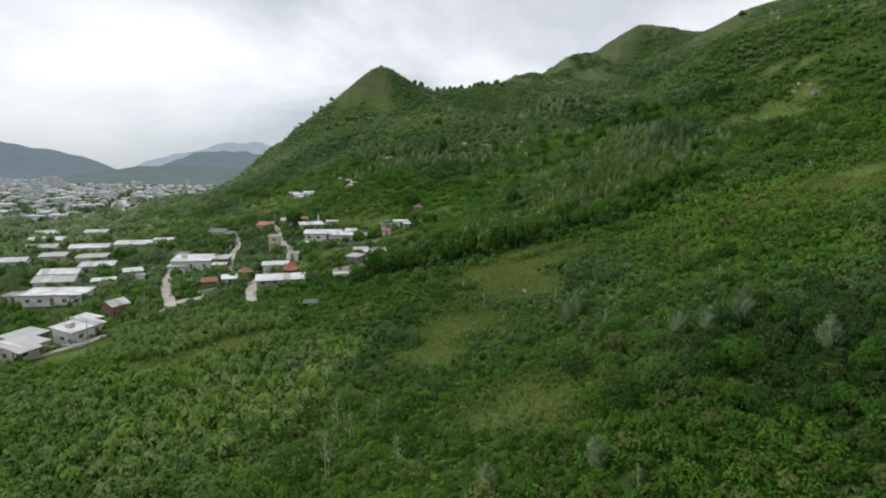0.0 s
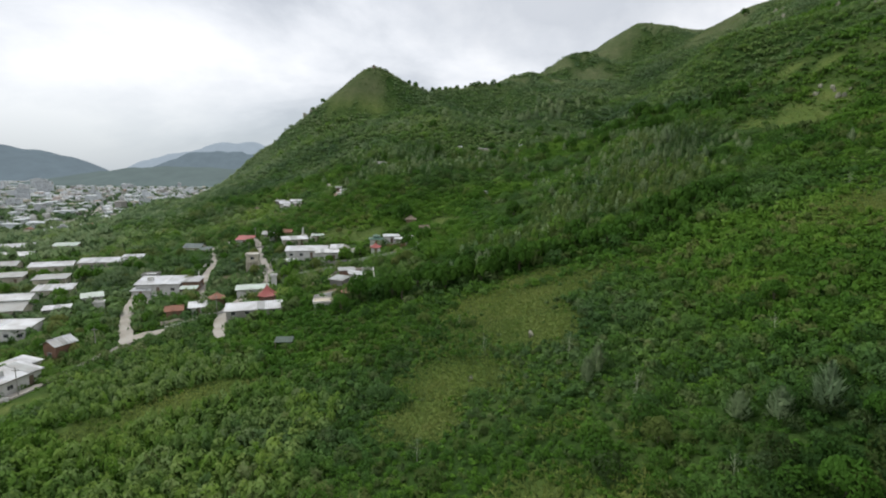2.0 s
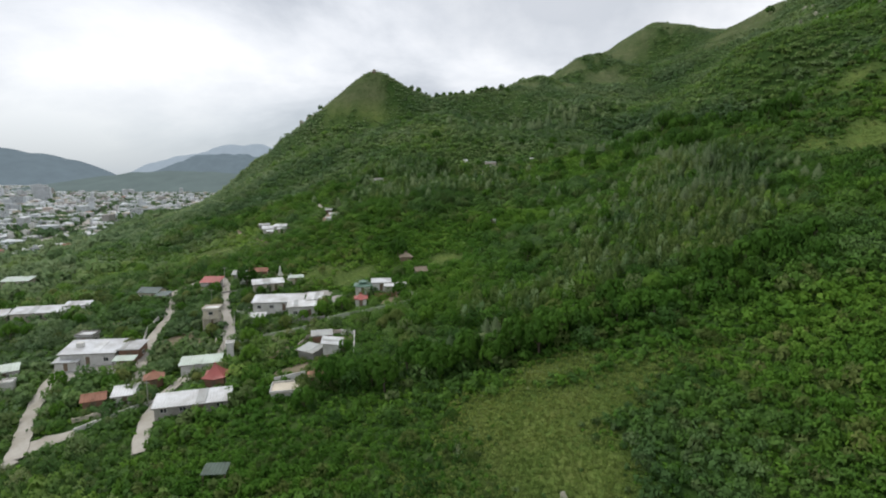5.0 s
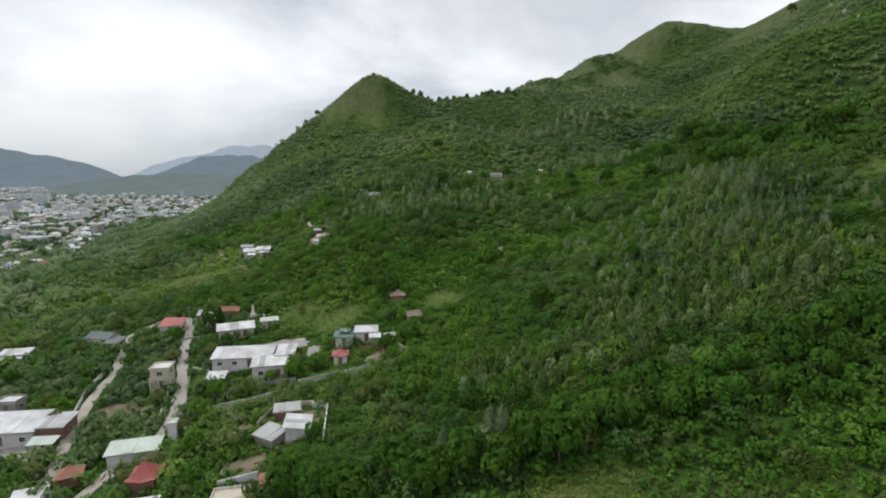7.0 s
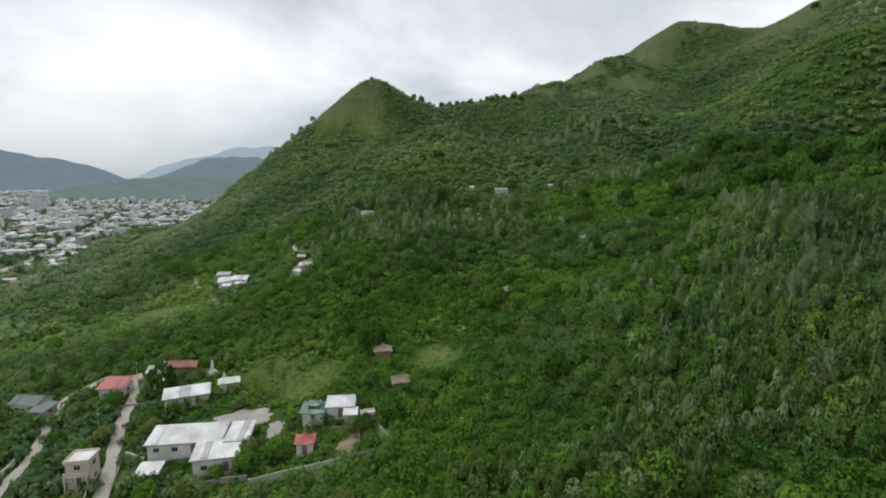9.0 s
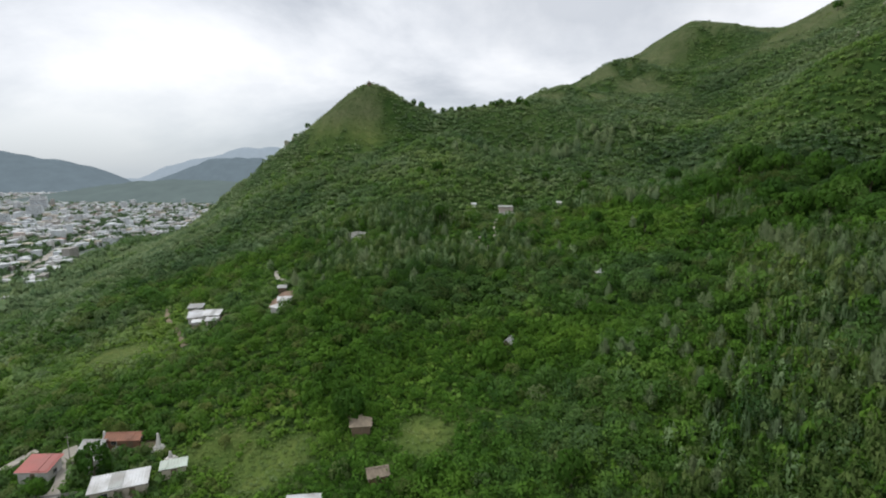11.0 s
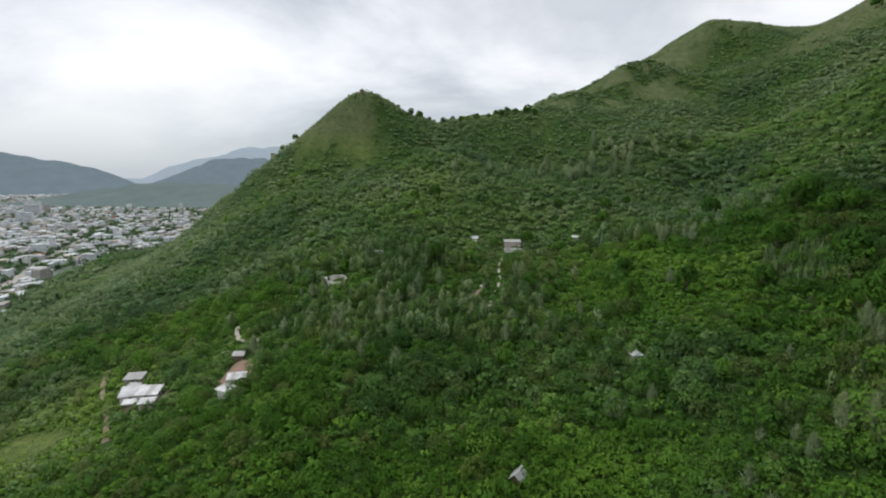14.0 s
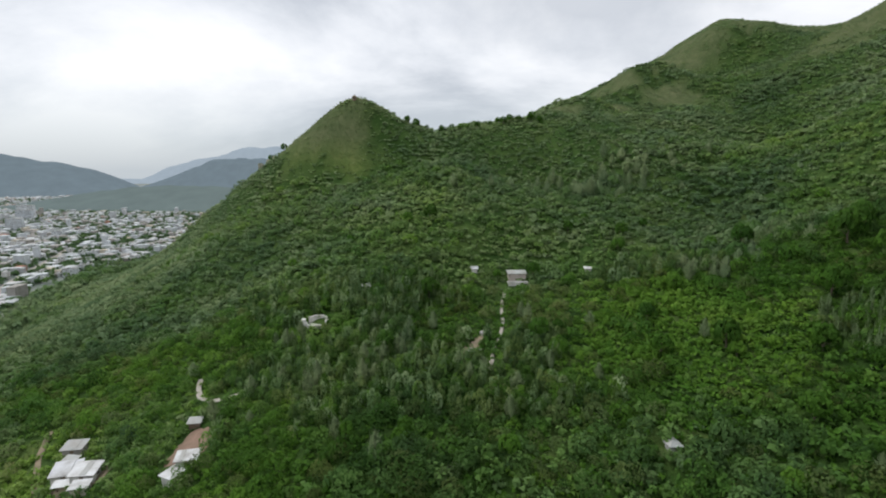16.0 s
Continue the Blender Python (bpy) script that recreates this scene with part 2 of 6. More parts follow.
def leafy(name, *stops, gloss=0.7, through_light=0.34):
    """Foliage: the tone of each leaf or plant picks the green; light passes partly through."""
    m, t, p = material(name)
    a = node(t, "ShaderNodeAttribute")
    a.attribute_name = "tone"
    c = ramped(t, a.outputs["Fac"], *stops)
    # grey share: greyer plants, and haze painted into the leaf colour
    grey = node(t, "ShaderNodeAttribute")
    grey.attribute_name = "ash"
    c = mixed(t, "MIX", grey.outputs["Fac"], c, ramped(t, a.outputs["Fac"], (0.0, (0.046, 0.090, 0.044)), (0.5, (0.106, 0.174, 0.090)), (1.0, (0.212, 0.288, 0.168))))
    drift = noise_at(t, 0.035, 3.0)
    c = mixed(t, "MULTIPLY", 1.0, c, ramped(t, drift, (0.32, (0.78, 0.86, 0.80)), (0.68, (1.18, 1.10, 0.98))))
    t.links.new(c, p.inputs["Base Color"])
    p.inputs["Roughness"].default_value = gloss
    p.inputs["Specular IOR Level"].default_value = 0.10
    # the leaves of a clump share the soft rounding of the crown that they stand on
    f = node(t, "ShaderNodeAttribute")
    f.attribute_name = "facing"
    turn = node(t, "ShaderNodeVectorTransform")
    turn.vector_type, turn.convert_from, turn.convert_to = "NORMAL", "OBJECT", "WORLD"
    t.links.new(f.outputs["Vector"], turn.inputs[0])
    t.links.new(turn.outputs[0], p.inputs["Normal"])
    tr = node(t, "ShaderNodeBsdfTranslucent")
    t.links.new(c, tr.inputs["Color"])
    mix = node(t, "ShaderNodeMixShader")
    mix.inputs[0].default_value = through_light
    t.links.new(p.outputs[0], mix.inputs[1])
    t.links.new(tr.outputs[0], mix.inputs[2])
    t.links.new(mix.outputs[0], t.nodes["Material Output"].inputs["Surface"])
    return m


LEAF = leafy("scrub_leaves", (0.0, (0.032, 0.086, 0.012)), (0.35, (0.069, 0.168, 0.021)), (0.65, (0.116, 0.236, 0.032)), (1.0, (0.200, 0.318, 0.070)))
PALE = leafy("feathery_leaves", (0.0, (0.085, 0.165, 0.058)), (0.5, (0.205, 0.320, 0.145)), (1.0, (0.370, 0.490, 0.285)), gloss=0.7, through_light=0.5)
DRY = leafy("dry_grass", (0.0, (0.076, 0.142, 0.028)), (0.5, (0.148, 0.222, 0.050)), (1.0, (0.260, 0.300, 0.096)))
OLIVE = leafy("olive_leaves", (0.0, (0.044, 0.072, 0.018)), (0.5, (0.108, 0.158, 0.042)), (1.0, (0.200, 0.240, 0.085)))
BRUSH = leafy("brushy_leaves", (0.0, (0.044, 0.090, 0.020)), (0.5, (0.104, 0.178, 0.048)), (1.0, (0.215, 0.300, 0.112)), through_light=0.5)
RUST = worn("rusty_roof_sheet", (0.34, 0.22, 0.15), (0.20, 0.13, 0.09), rough=0.7, scale=0.8)
TWIG = worn("pale_bark", (0.46, 0.49, 0.37), (0.32, 0.34, 0.25), scale=3.0)
BARK = worn("brown_bark", (0.14, 0.11, 0.08), (0.08, 0.07, 0.05), scale=3.0)
# white town plaster, its bluish tint painted in for haze
HAZEDWHITE = worn("haze_tinted_plaster", (0.66, 0.71, 0.75), (0.42, 0.44, 0.45), scale=0.2, amount=0.7)
WHITE = worn("white_plaster", (0.74, 0.74, 0.73), (0.42, 0.41, 0.37), scale=0.35, amount=0.7)
CREAM = worn("cream_plaster", (0.62, 0.57, 0.47), (0.36, 0.33, 0.27), scale=0.35)
GREY = worn("bare_concrete", (0.36, 0.35, 0.33), (0.22, 0.21, 0.19), scale=0.4)
PINK = worn("pinkish_render", (0.56, 0.49, 0.45), (0.36, 0.31, 0.28), scale=0.4)
BRICK = worn("red_brown_brickwork", (0.28, 0.15, 0.10), (0.17, 0.11, 0.08), scale=0.6)
TIN = worn("white_roof_sheet", (0.66, 0.69, 0.72), (0.36, 0.36, 0.35), rough=0.6, scale=0.3, amount=0.85)
DULL = worn("grey_roof_sheet", (0.40, 0.43, 0.43), (0.27, 0.25, 0.22), rough=0.55, scale=0.3)
BLUEGREY = worn("blue_grey_roof_sheet", (0.14, 0.185, 0.18), (0.11, 0.13, 0.115), rough=0.75, scale=0.3)
REDROOF = worn("red_roof_sheet", (0.40, 0.10, 0.09), (0.26, 0.10, 0.08), rough=0.55, scale=0.4)
ORANGE = worn("orange_roof_tiles", (0.33, 0.155, 0.10), (0.20, 0.11, 0.08), scale=0.5)
GREENROOF = worn("green_glazed_tiles", (0.10, 0.20, 0.15), (0.08, 0.12, 0.09), rough=0.4, scale=0.5)
MOSSY = worn("mossy_wall_render", (0.46, 0.52, 0.42), (0.26, 0.30, 0.20), scale=0.5, amount=0.8)
PALEGREEN = worn("pale_green_roof_sheet", (0.52, 0.62, 0.56), (0.36, 0.40, 0.35), rough=0.5, scale=0.3)
THATCH = worn("dry_thatch", (0.30, 0.25, 0.19), (0.17, 0.14, 0.10), rough=0.95, scale=1.5)
ROADM = worn("pale_concrete_road", (0.43, 0.41, 0.37), (0.28, 0.26, 0.21), scale=0.22, amount=0.8)
SOIL = worn("bare_soil", (0.27, 0.215, 0.15), (0.12, 0.125, 0.065), rough=0.95, scale=0.3, amount=0.9, bump=0.08)
TARP = worn("grey_green_tarpaulin", (0.11, 0.15, 0.125), (0.07, 0.09, 0.07), rough=0.95, scale=0.6)
REDSOIL = worn("reddish_soil", (0.30, 0.20, 0.15), (0.17, 0.13, 0.09), rough=0.95, scale=0.3, amount=0.9, bump=0.08)
ROCK = worn("grey_granite", (0.37, 0.37, 0.28), (0.17, 0.17, 0.11), rough=0.9, scale=0.5, amount=0.9, bump=0.15)
TIMBER = worn("weathered_timber", (0.22, 0.16, 0.11), (0.12, 0.09, 0.07), scale=1.0)
GLASS, gt, gp = material("window_glass")
gp.inputs["Base Color"].default_value, gp.inputs["Roughness"].default_value = (0.03, 0.035, 0.04, 1), 0.12

GROUND, t, p = material("grassy_ground")
patchy = noise_at(t, 0.055, 6.0, 0.6)
tufts = noise_at(t, 0.9, 6.0, 0.7)
c = ramped(t, patchy, (0.30, (0.024, 0.056, 0.012)), (0.48, (0.036, 0.076, 0.017)), (0.60, (0.052, 0.092, 0.024)), (0.76, (0.076, 0.108, 0.036)))
c = mixed(t, "MULTIPLY", 1.0, c, ramped(t, tufts, (0.30, (0.60, 0.64, 0.56)), (0.62, (1.15, 1.12, 1.05))))
# bald, dry grass where few bushes grow
turf = node(t, "ShaderNodeAttribute")
turf.attribute_name = "turf"
dry = ramped(t, noise_at(t, 0.16, 6.0, 0.7), (0.30, (0.076, 0.130, 0.030)), (0.50, (0.116, 0.166, 0.042)), (0.70, (0.172, 0.202, 0.066)))
dry = mixed(t, "MULTIPLY", 1.0, dry, ramped(t, tufts, (0.30, (0.70, 0.72, 0.66)), (0.62, (1.12, 1.10, 1.05))))
# the built-up plain is paved and dusty, its colour cooled to paint haze
where = node(t, "ShaderNodeNewGeometry")
xyz = node(t, "ShaderNodeSeparateXYZ")
t.links.new(where.outputs["Position"], xyz.inputs[0])
high = node(t, "ShaderNodeMapRange")
high.inputs["From Min"].default_value, high.inputs["From Max"].default_value = 104.0, 128.0
t.links.new(xyz.outputs["Z"], high.inputs["Value"])
upland = ramped(t, noise_at(t, 0.10, 6.0, 0.7), (0.30, (0.072, 0.098, 0.042)), (0.50, (0.106, 0.128, 0.060)), (0.70, (0.148, 0.160, 0.086)))
upland = mixed(t, "MULTIPLY", 1.0, upland, ramped(t, tufts, (0.30, (0.76, 0.78, 0.74)), (0.62, (1.10, 1.08, 1.05))))
c = mixed(t, "MIX", turf.outputs["Fac"], c, mixed(t, "MIX", high.outputs["Result"], dry, upland))
west = node(t, "ShaderNodeMapRange")
west.inputs["From Min"].default_value, west.inputs["From Max"].default_value = -225.0, -300.0
t.links.new(xyz.outputs["X"], west.inputs["Value"])
flatland = node(t, "ShaderNodeMapRange")
flatland.inputs["From Min"].default_value, flatland.inputs["From Max"].default_value = 10.0, 7.0
t.links.new(xyz.outputs["Z"], flatland.inputs["Value"])
both = node(t, "ShaderNodeMath")
both.operation = "MULTIPLY"
t.links.new(west.outputs["Result"], both.inputs[0])
t.links.new(flatland.outputs["Result"], both.inputs[1])
dust = ramped(t, noise_at(t, 0.02, 6.0, 0.65), (0.40, (0.12, 0.155, 0.13)), (0.55, (0.24, 0.26, 0.26)), (0.70, (0.35, 0.37, 0.38)))
c = mixed(t, "MIX", both.outputs[0], c, dust)
t.links.new(c, p.inputs["Base Color"])
p.inputs["Roughness"].default_value, p.inputs["Specular IOR Level"].default_value = 0.95, 0.1
relief(t, p, tufts, 0.8, 0.5)

# ---- ground: one sheet to the horizon ----
xs = np.concatenate([-400 - np.geomspace(4500, 8, 64), np.arange(-400, 521, 5.0), 520 + np.geomspace(12, 4400, 26)])
ys = np.concatenate([-120 - np.geomspace(4700, 14, 20), np.arange(-120, 961, 5.0), 960 + np.geomspace(8, 3900, 64)])
gx, gy = np.meshgrid(xs, ys)
gh = land(gx, gy)
nx, ny = len(xs), len(ys)
me = bpy.data.meshes.new("ground")
quad = np.arange(nx * ny).reshape(ny, nx)
me.from_pydata(np.stack([gx, gy, gh], -1).reshape(-1, 3).tolist(), [], np.stack([quad[:-1, :-1], quad[:-1, 1:], quad[1:, 1:], quad[1:, :-1]], -1).reshape(-1, 4).tolist())
me.polygons.foreach_set("use_smooth", [True] * len(me.polygons))
me.materials.append(GROUND)
ground = tagged(new("ground", me), "green grassy hillside running down to a wide plain", "ground", kind="structure")

KEEP_OUT = []  # x, y, radius of places where nothing grows


def ribbon(name, pts, width, mat, label, category, lift=0.22):
    """A road or path laid on the land, with a kerb's thickness."""
    line = []
    for (x0, y0), (x1, y1) in zip(pts, pts[1:]):
        n = max(2, int(math.hypot(x1 - x0, y1 - y0) / 2))
        line += [(x0 + (x1 - x0) * i / n, y0 + (y1 - y0) * i / n) for i in range(n)]
    line.append(pts[-1])
    for _ in range(3):
        line = [line[0]] + [((a[0] + 2 * b[0] + c[0]) / 4, (a[1] + 2 * b[1] + c[1]) / 4) for a, b, c in zip(line, line[1:], line[2:])] + [line[-1]]
    bm = bmesh.new()
    rows = []
    for i, (x, y) in enumerate(line):
        a, b = line[max(i - 1, 0)], line[min(i + 1, len(line) - 1)]
        d = Vector((b[0] - a[0], b[1] - a[1])).normalized()
        w = width / 2 * (1 + 0.14 * math.sin(i * 1.7) + 0.1 * math.sin(i * 0.61))
        row = []
        for k in (-1, -0.35, 0.35, 1):
            px, py = x - d.y * w * k, y + d.x * w * k
            row.append((px, py, gz(px, py) + lift))
        rows.append([bm.verts.new((row[0][0], row[0][1], row[0][2] - 0.9))] + [bm.verts.new(q) for q in row] + [bm.verts.new((row[3][0], row[3][1], row[3][2] - 0.9))])
        KEEP_OUT.append((x, y, width / 2 + (0.6 if width > 2.2 else 0.1)))
    for a, b in zip(rows, rows[1:]):
        for k in range(5):
            bm.faces.new((a[k], a[k + 1], b[k + 1], b[k]))
    bmesh.ops.recalc_face_normals(bm, faces=bm.faces[:])
    ob = part(name, bm, mat, None)
    return tagged(ob, label, category, kind="structure")


def yard(name, x, y, rx, ry, turn, mat, label, lift=0.16):
    """A patch of bare or paved ground with an uneven edge."""
    bm = bmesh.new()
    a = radians(turn)
    rings = []
    for f in (1.0, 0.66, 0.33):
        ring = []
        for k in range(28):
            q = TAU * k / 28
            r = f * (1 + 0.13 * math.sin(3 * q + x) + 0.09 * math.sin(7 * q + y) + 0.05 * math.sin(11 * q))
            u, v = rx * r * math.cos(q), ry * r * math.sin(q)
            px, py = x + u * math.cos(a) - v * math.sin(a), y + u * math.sin(a) + v * math.cos(a)
            ring.append(bm.verts.new((px, py, gz(px, py) + (lift if f < 1 else -0.1))))
        rings.append(ring)
    mid = bm.verts.new((x, y, gz(x, y) + lift))
    for o, i in zip(rings, rings[1:]):
        for k in range(28):
            bm.faces.new((o[k], o[(k + 1) % 28], i[(k + 1) % 28], i[k]))
    for k in range(28):
        bm.faces.new((rings[-1][k], rings[-1][(k + 1) % 28], mid))
    n = max(1, int(max(rx, ry) / min(rx, ry) * 2))
    for k in range(-n, n + 1):
        u, v = (0.8 * rx * k / n, 0) if rx > ry else (0, 0.8 * ry * k / n)
        KEEP_OUT.append((x + u * math.cos(a) - v * math.sin(a), y + u * math.sin(a) + v * math.cos(a), (0.42 if mat == SOIL else 0.8) * min(rx, ry)))
    return tagged(part(name, bm, mat, None), label, "yard", kind="structure")


ribbon("road", [(-79, 230), (-73, 221), (-69, 209), (-64, 199), (-59, 189), (-54.5, 178), (-54, 171)], 2.6, ROADM, "pale concrete lane running up through the village", "road")
ribbon("road", [(-54, 171), (-57, 162), (-59, 154), (-56, 143), (-51.5, 133)], 2.8, ROADM, "narrow pale lane between the lower houses", "road", 0.25)
ribbon("road", [(-87, 230), (-92, 221), (-86, 208), (-81, 198), (-80, 189), (-74, 172), (-67, 158)], 2.4, ROADM, "narrow pale dirt lane beside garden walls", "road", 0.28)
ribbon("road", [(-99, 87), (-89, 95.5), (-85, 99.5), (-82, 103.4), (-79.2, 109), (-77.8, 114), (-77, 119.4), (-76, 126), (-73.6, 133)], 1.9, ROADM, "pale concrete lane along the village edge", "road", 0.30)
ribbon("road", [(-74, 133), (-76, 137), (-83, 147), (-90, 161), (-96, 176)], 2.8, ROADM, "pale dirt lane between the gardens", "road", 0.34)
ribbon("road", [(-318, 440), (-336, 501), (-360, 547), (-394, 606), (-443, 696), (-500, 800)], 8.0, ROADM, "wide pale street through the edge of town", "road", 0.5)
KEEP_OUT += [(-112, 134, 3.5), (-106, 133, 3.5), (-118, 134, 3.0), (-101, 134, 2.5)]
ribbon("path", [(-110, 322), (-105, 312), (-97, 302), (-90, 294), (-80, 280)], 1.6, SOIL, "worn tan footpath on the grassy slope", "path")
ribbon("path", [(-68, 331), (-66, 325), (-62, 320), (-57, 317.5), (-51, 318.5), (-46, 322)], 1.4, ROADM, "pale bent footpath among the bushes", "path")
ribbon("path", [(26, 368), (24, 356), (24, 345), (23, 337), (20, 325), (19, 316)], 1.0, ROADM, "pale straight footpath up the hillside", "path")
yard("yard", -73, 138, 6, 3.2, 50, ROADM, "pale worn junction of village lanes")
yard("yard", -84, 168, 9, 5, 10, GREY, "grey paved yard before the white house")
yard("yard", -40, 208, 8, 3.5, 0, GREY, "grey paved yard behind the long house")
yard("yard", -31, 203, 2.6, 3.2, 0, GREY, "pale concrete yard beside the long house")
yard("yard", -11, 195, 6, 4.5, 20, SOIL, "tan levelled yard in front of the villa")
yard("yard", -25, 171, 6, 6, 0, SOIL, "bare soil yard round the small houses")
yard("yard", -32, 160, 4.5, 3, 20, SOIL, "bare tan soil beside the low house")
yard("yard", -70, 182, 6, 5, 30, SOIL, "bare soil terrace beside the lane")
yard("yard", -54.5, 301.0, 5.6, 7.0, 0, REDSOIL, "brown levelled yard of the hillside hut")
yard("yard", -82, 298, 9, 6, -15, SOIL, "bare soil round the hillside houses")
yard("yard", 15.5, 331, 3.2, 7, -20, SOIL, "tan cleared strip on the hillside")
yard("yard", -66.5, 178.5, 6.5, 3.4, 50, SOIL, "bare tan soil bank below the lane")
yard("yard", -45, 180, 5, 2.2, 10, SOIL, "tan soil terrace below the garden wall")
yard("yard", -38, 170, 4, 3, 40, SOIL, "bare tan soil among the trees")
yard("yard", -98, 196, 5, 3, 20, SOIL, "bare soil garden plot")
yard("yard", -62, 229, 5, 2.5, 0, SOIL, "reddish bare soil above the village")


# ---- houses ----
def sheet(length, a, b, thick=0.07, pitch=0.55, rib=0.07):
    """A ribbed roof sheet along x, sloping from a = (y, z) to b = (y, z)."""
    bm = bmesh.new()
    n = max(4, int(length / pitch) * 2)
    rows = []
    for i in range(n + 1):
        x = -length / 2 + length * i / n
        lift = rib if i % 2 else 0.0
        rows.append([bm.verts.new((x, a[0], a[1] + lift)), bm.verts.new((x, b[0], b[1] + lift)), bm.verts.new((x, b[0], b[1] - thick)), bm.verts.new((x, a[0], a[1] - thick))])
    for p, q in zip(rows, rows[1:]):
        for k in range(4):
            bm.faces.new((p[k], p[(k + 1) % 4], q[(k + 1) % 4], q[k]))
    bm.faces.new(rows[0])
    bm.faces.new(rows[-1][::-1])
    bmesh.ops.recalc_face_normals(bm, faces=bm.faces[:])
    return bm


def hip(l, w, z, rise, curl=0.0, over=0.5, top=0.0):
    """A hipped roof with stepped courses; curl lifts its corners."""
    bm = bmesh.new()
    steps = 6
    rings = []
    for i in range(steps + 1):
        f = i / steps
        hx, hy = (l / 2 + over) * (1 - f) + max((l - w) / 2, top) * f, (w / 2 + over) * (1 - f) + top * f
        zz = z + rise * (f ** 1.25)
        c = curl * (1 - f) ** 3
        rings.append([bm.verts.new(v) for v in ((-hx, -hy, zz + c), (0, -hy, zz), (hx, -hy, zz + c), (hx, 0, zz), (hx, hy, zz + c), (0, hy, zz), (-hx, hy, zz + c), (-hx, 0, zz))])
    under = [bm.verts.new((v.co.x, v.co.y, v.co.z - 0.15)) for v in rings[0]]
    for a, b in zip([under] + rings, rings):
        for k in range(8):
            bm.faces.new((a[k], a[(k + 1) % 8], b[(k + 1) % 8], b[k]))
    bm.faces.new(under[::-1])
    bm.faces.new(rings[-1])
    bmesh.ops.recalc_face_normals(bm, faces=bm.faces[:])
    return bm


def window(parent, x, y, z, w, h, side, frame_mat):
    """A window on a wall; side is the direction it faces: -y, +y, -x or +x."""
    turn = {"-y": 0, "+x": 90, "+y": 180, "-x": 270}[side]
    f = part("window", boxes(
        (-w / 2 - 0.08, -0.07, -0.08, w / 2 + 0.08, 0.02, 0.0), (-w / 2 - 0.08, -0.07, h, w / 2 + 0.08, 0.02, h + 0.08),
        (-w / 2 - 0.08, -0.07, 0.0, -w / 2, 0.02, h), (w / 2, -0.07, 0.0, w / 2 + 0.08, 0.02, h), (-0.03, -0.06, 0.0, 0.03, 0.02, h)), frame_mat, parent)
    f.matrix_basis = pose(x, y, z, 0, 0, turn)
    part("pane", boxes((-w / 2, -0.035, 0.0, w / 2, -0.012, h)), GLASS, f, "dark window glass")


def door(parent, x, y, z, side, mat, w=0.95, h=2.05):
    turn = {"-y": 0, "+x": 90, "+y": 180, "-x": 270}[side]
    d = part("door", boxes((-w / 2, -0.06, 0.0, w / 2, 0.02, h)), mat, parent)
    d.matrix_basis = pose(x, y, z, 0, 0, turn)
    part("handle", boxes((w / 2 - 0.16, -0.12, 0.95, w / 2 - 0.1, -0.06, 1.15)), GREY, d)


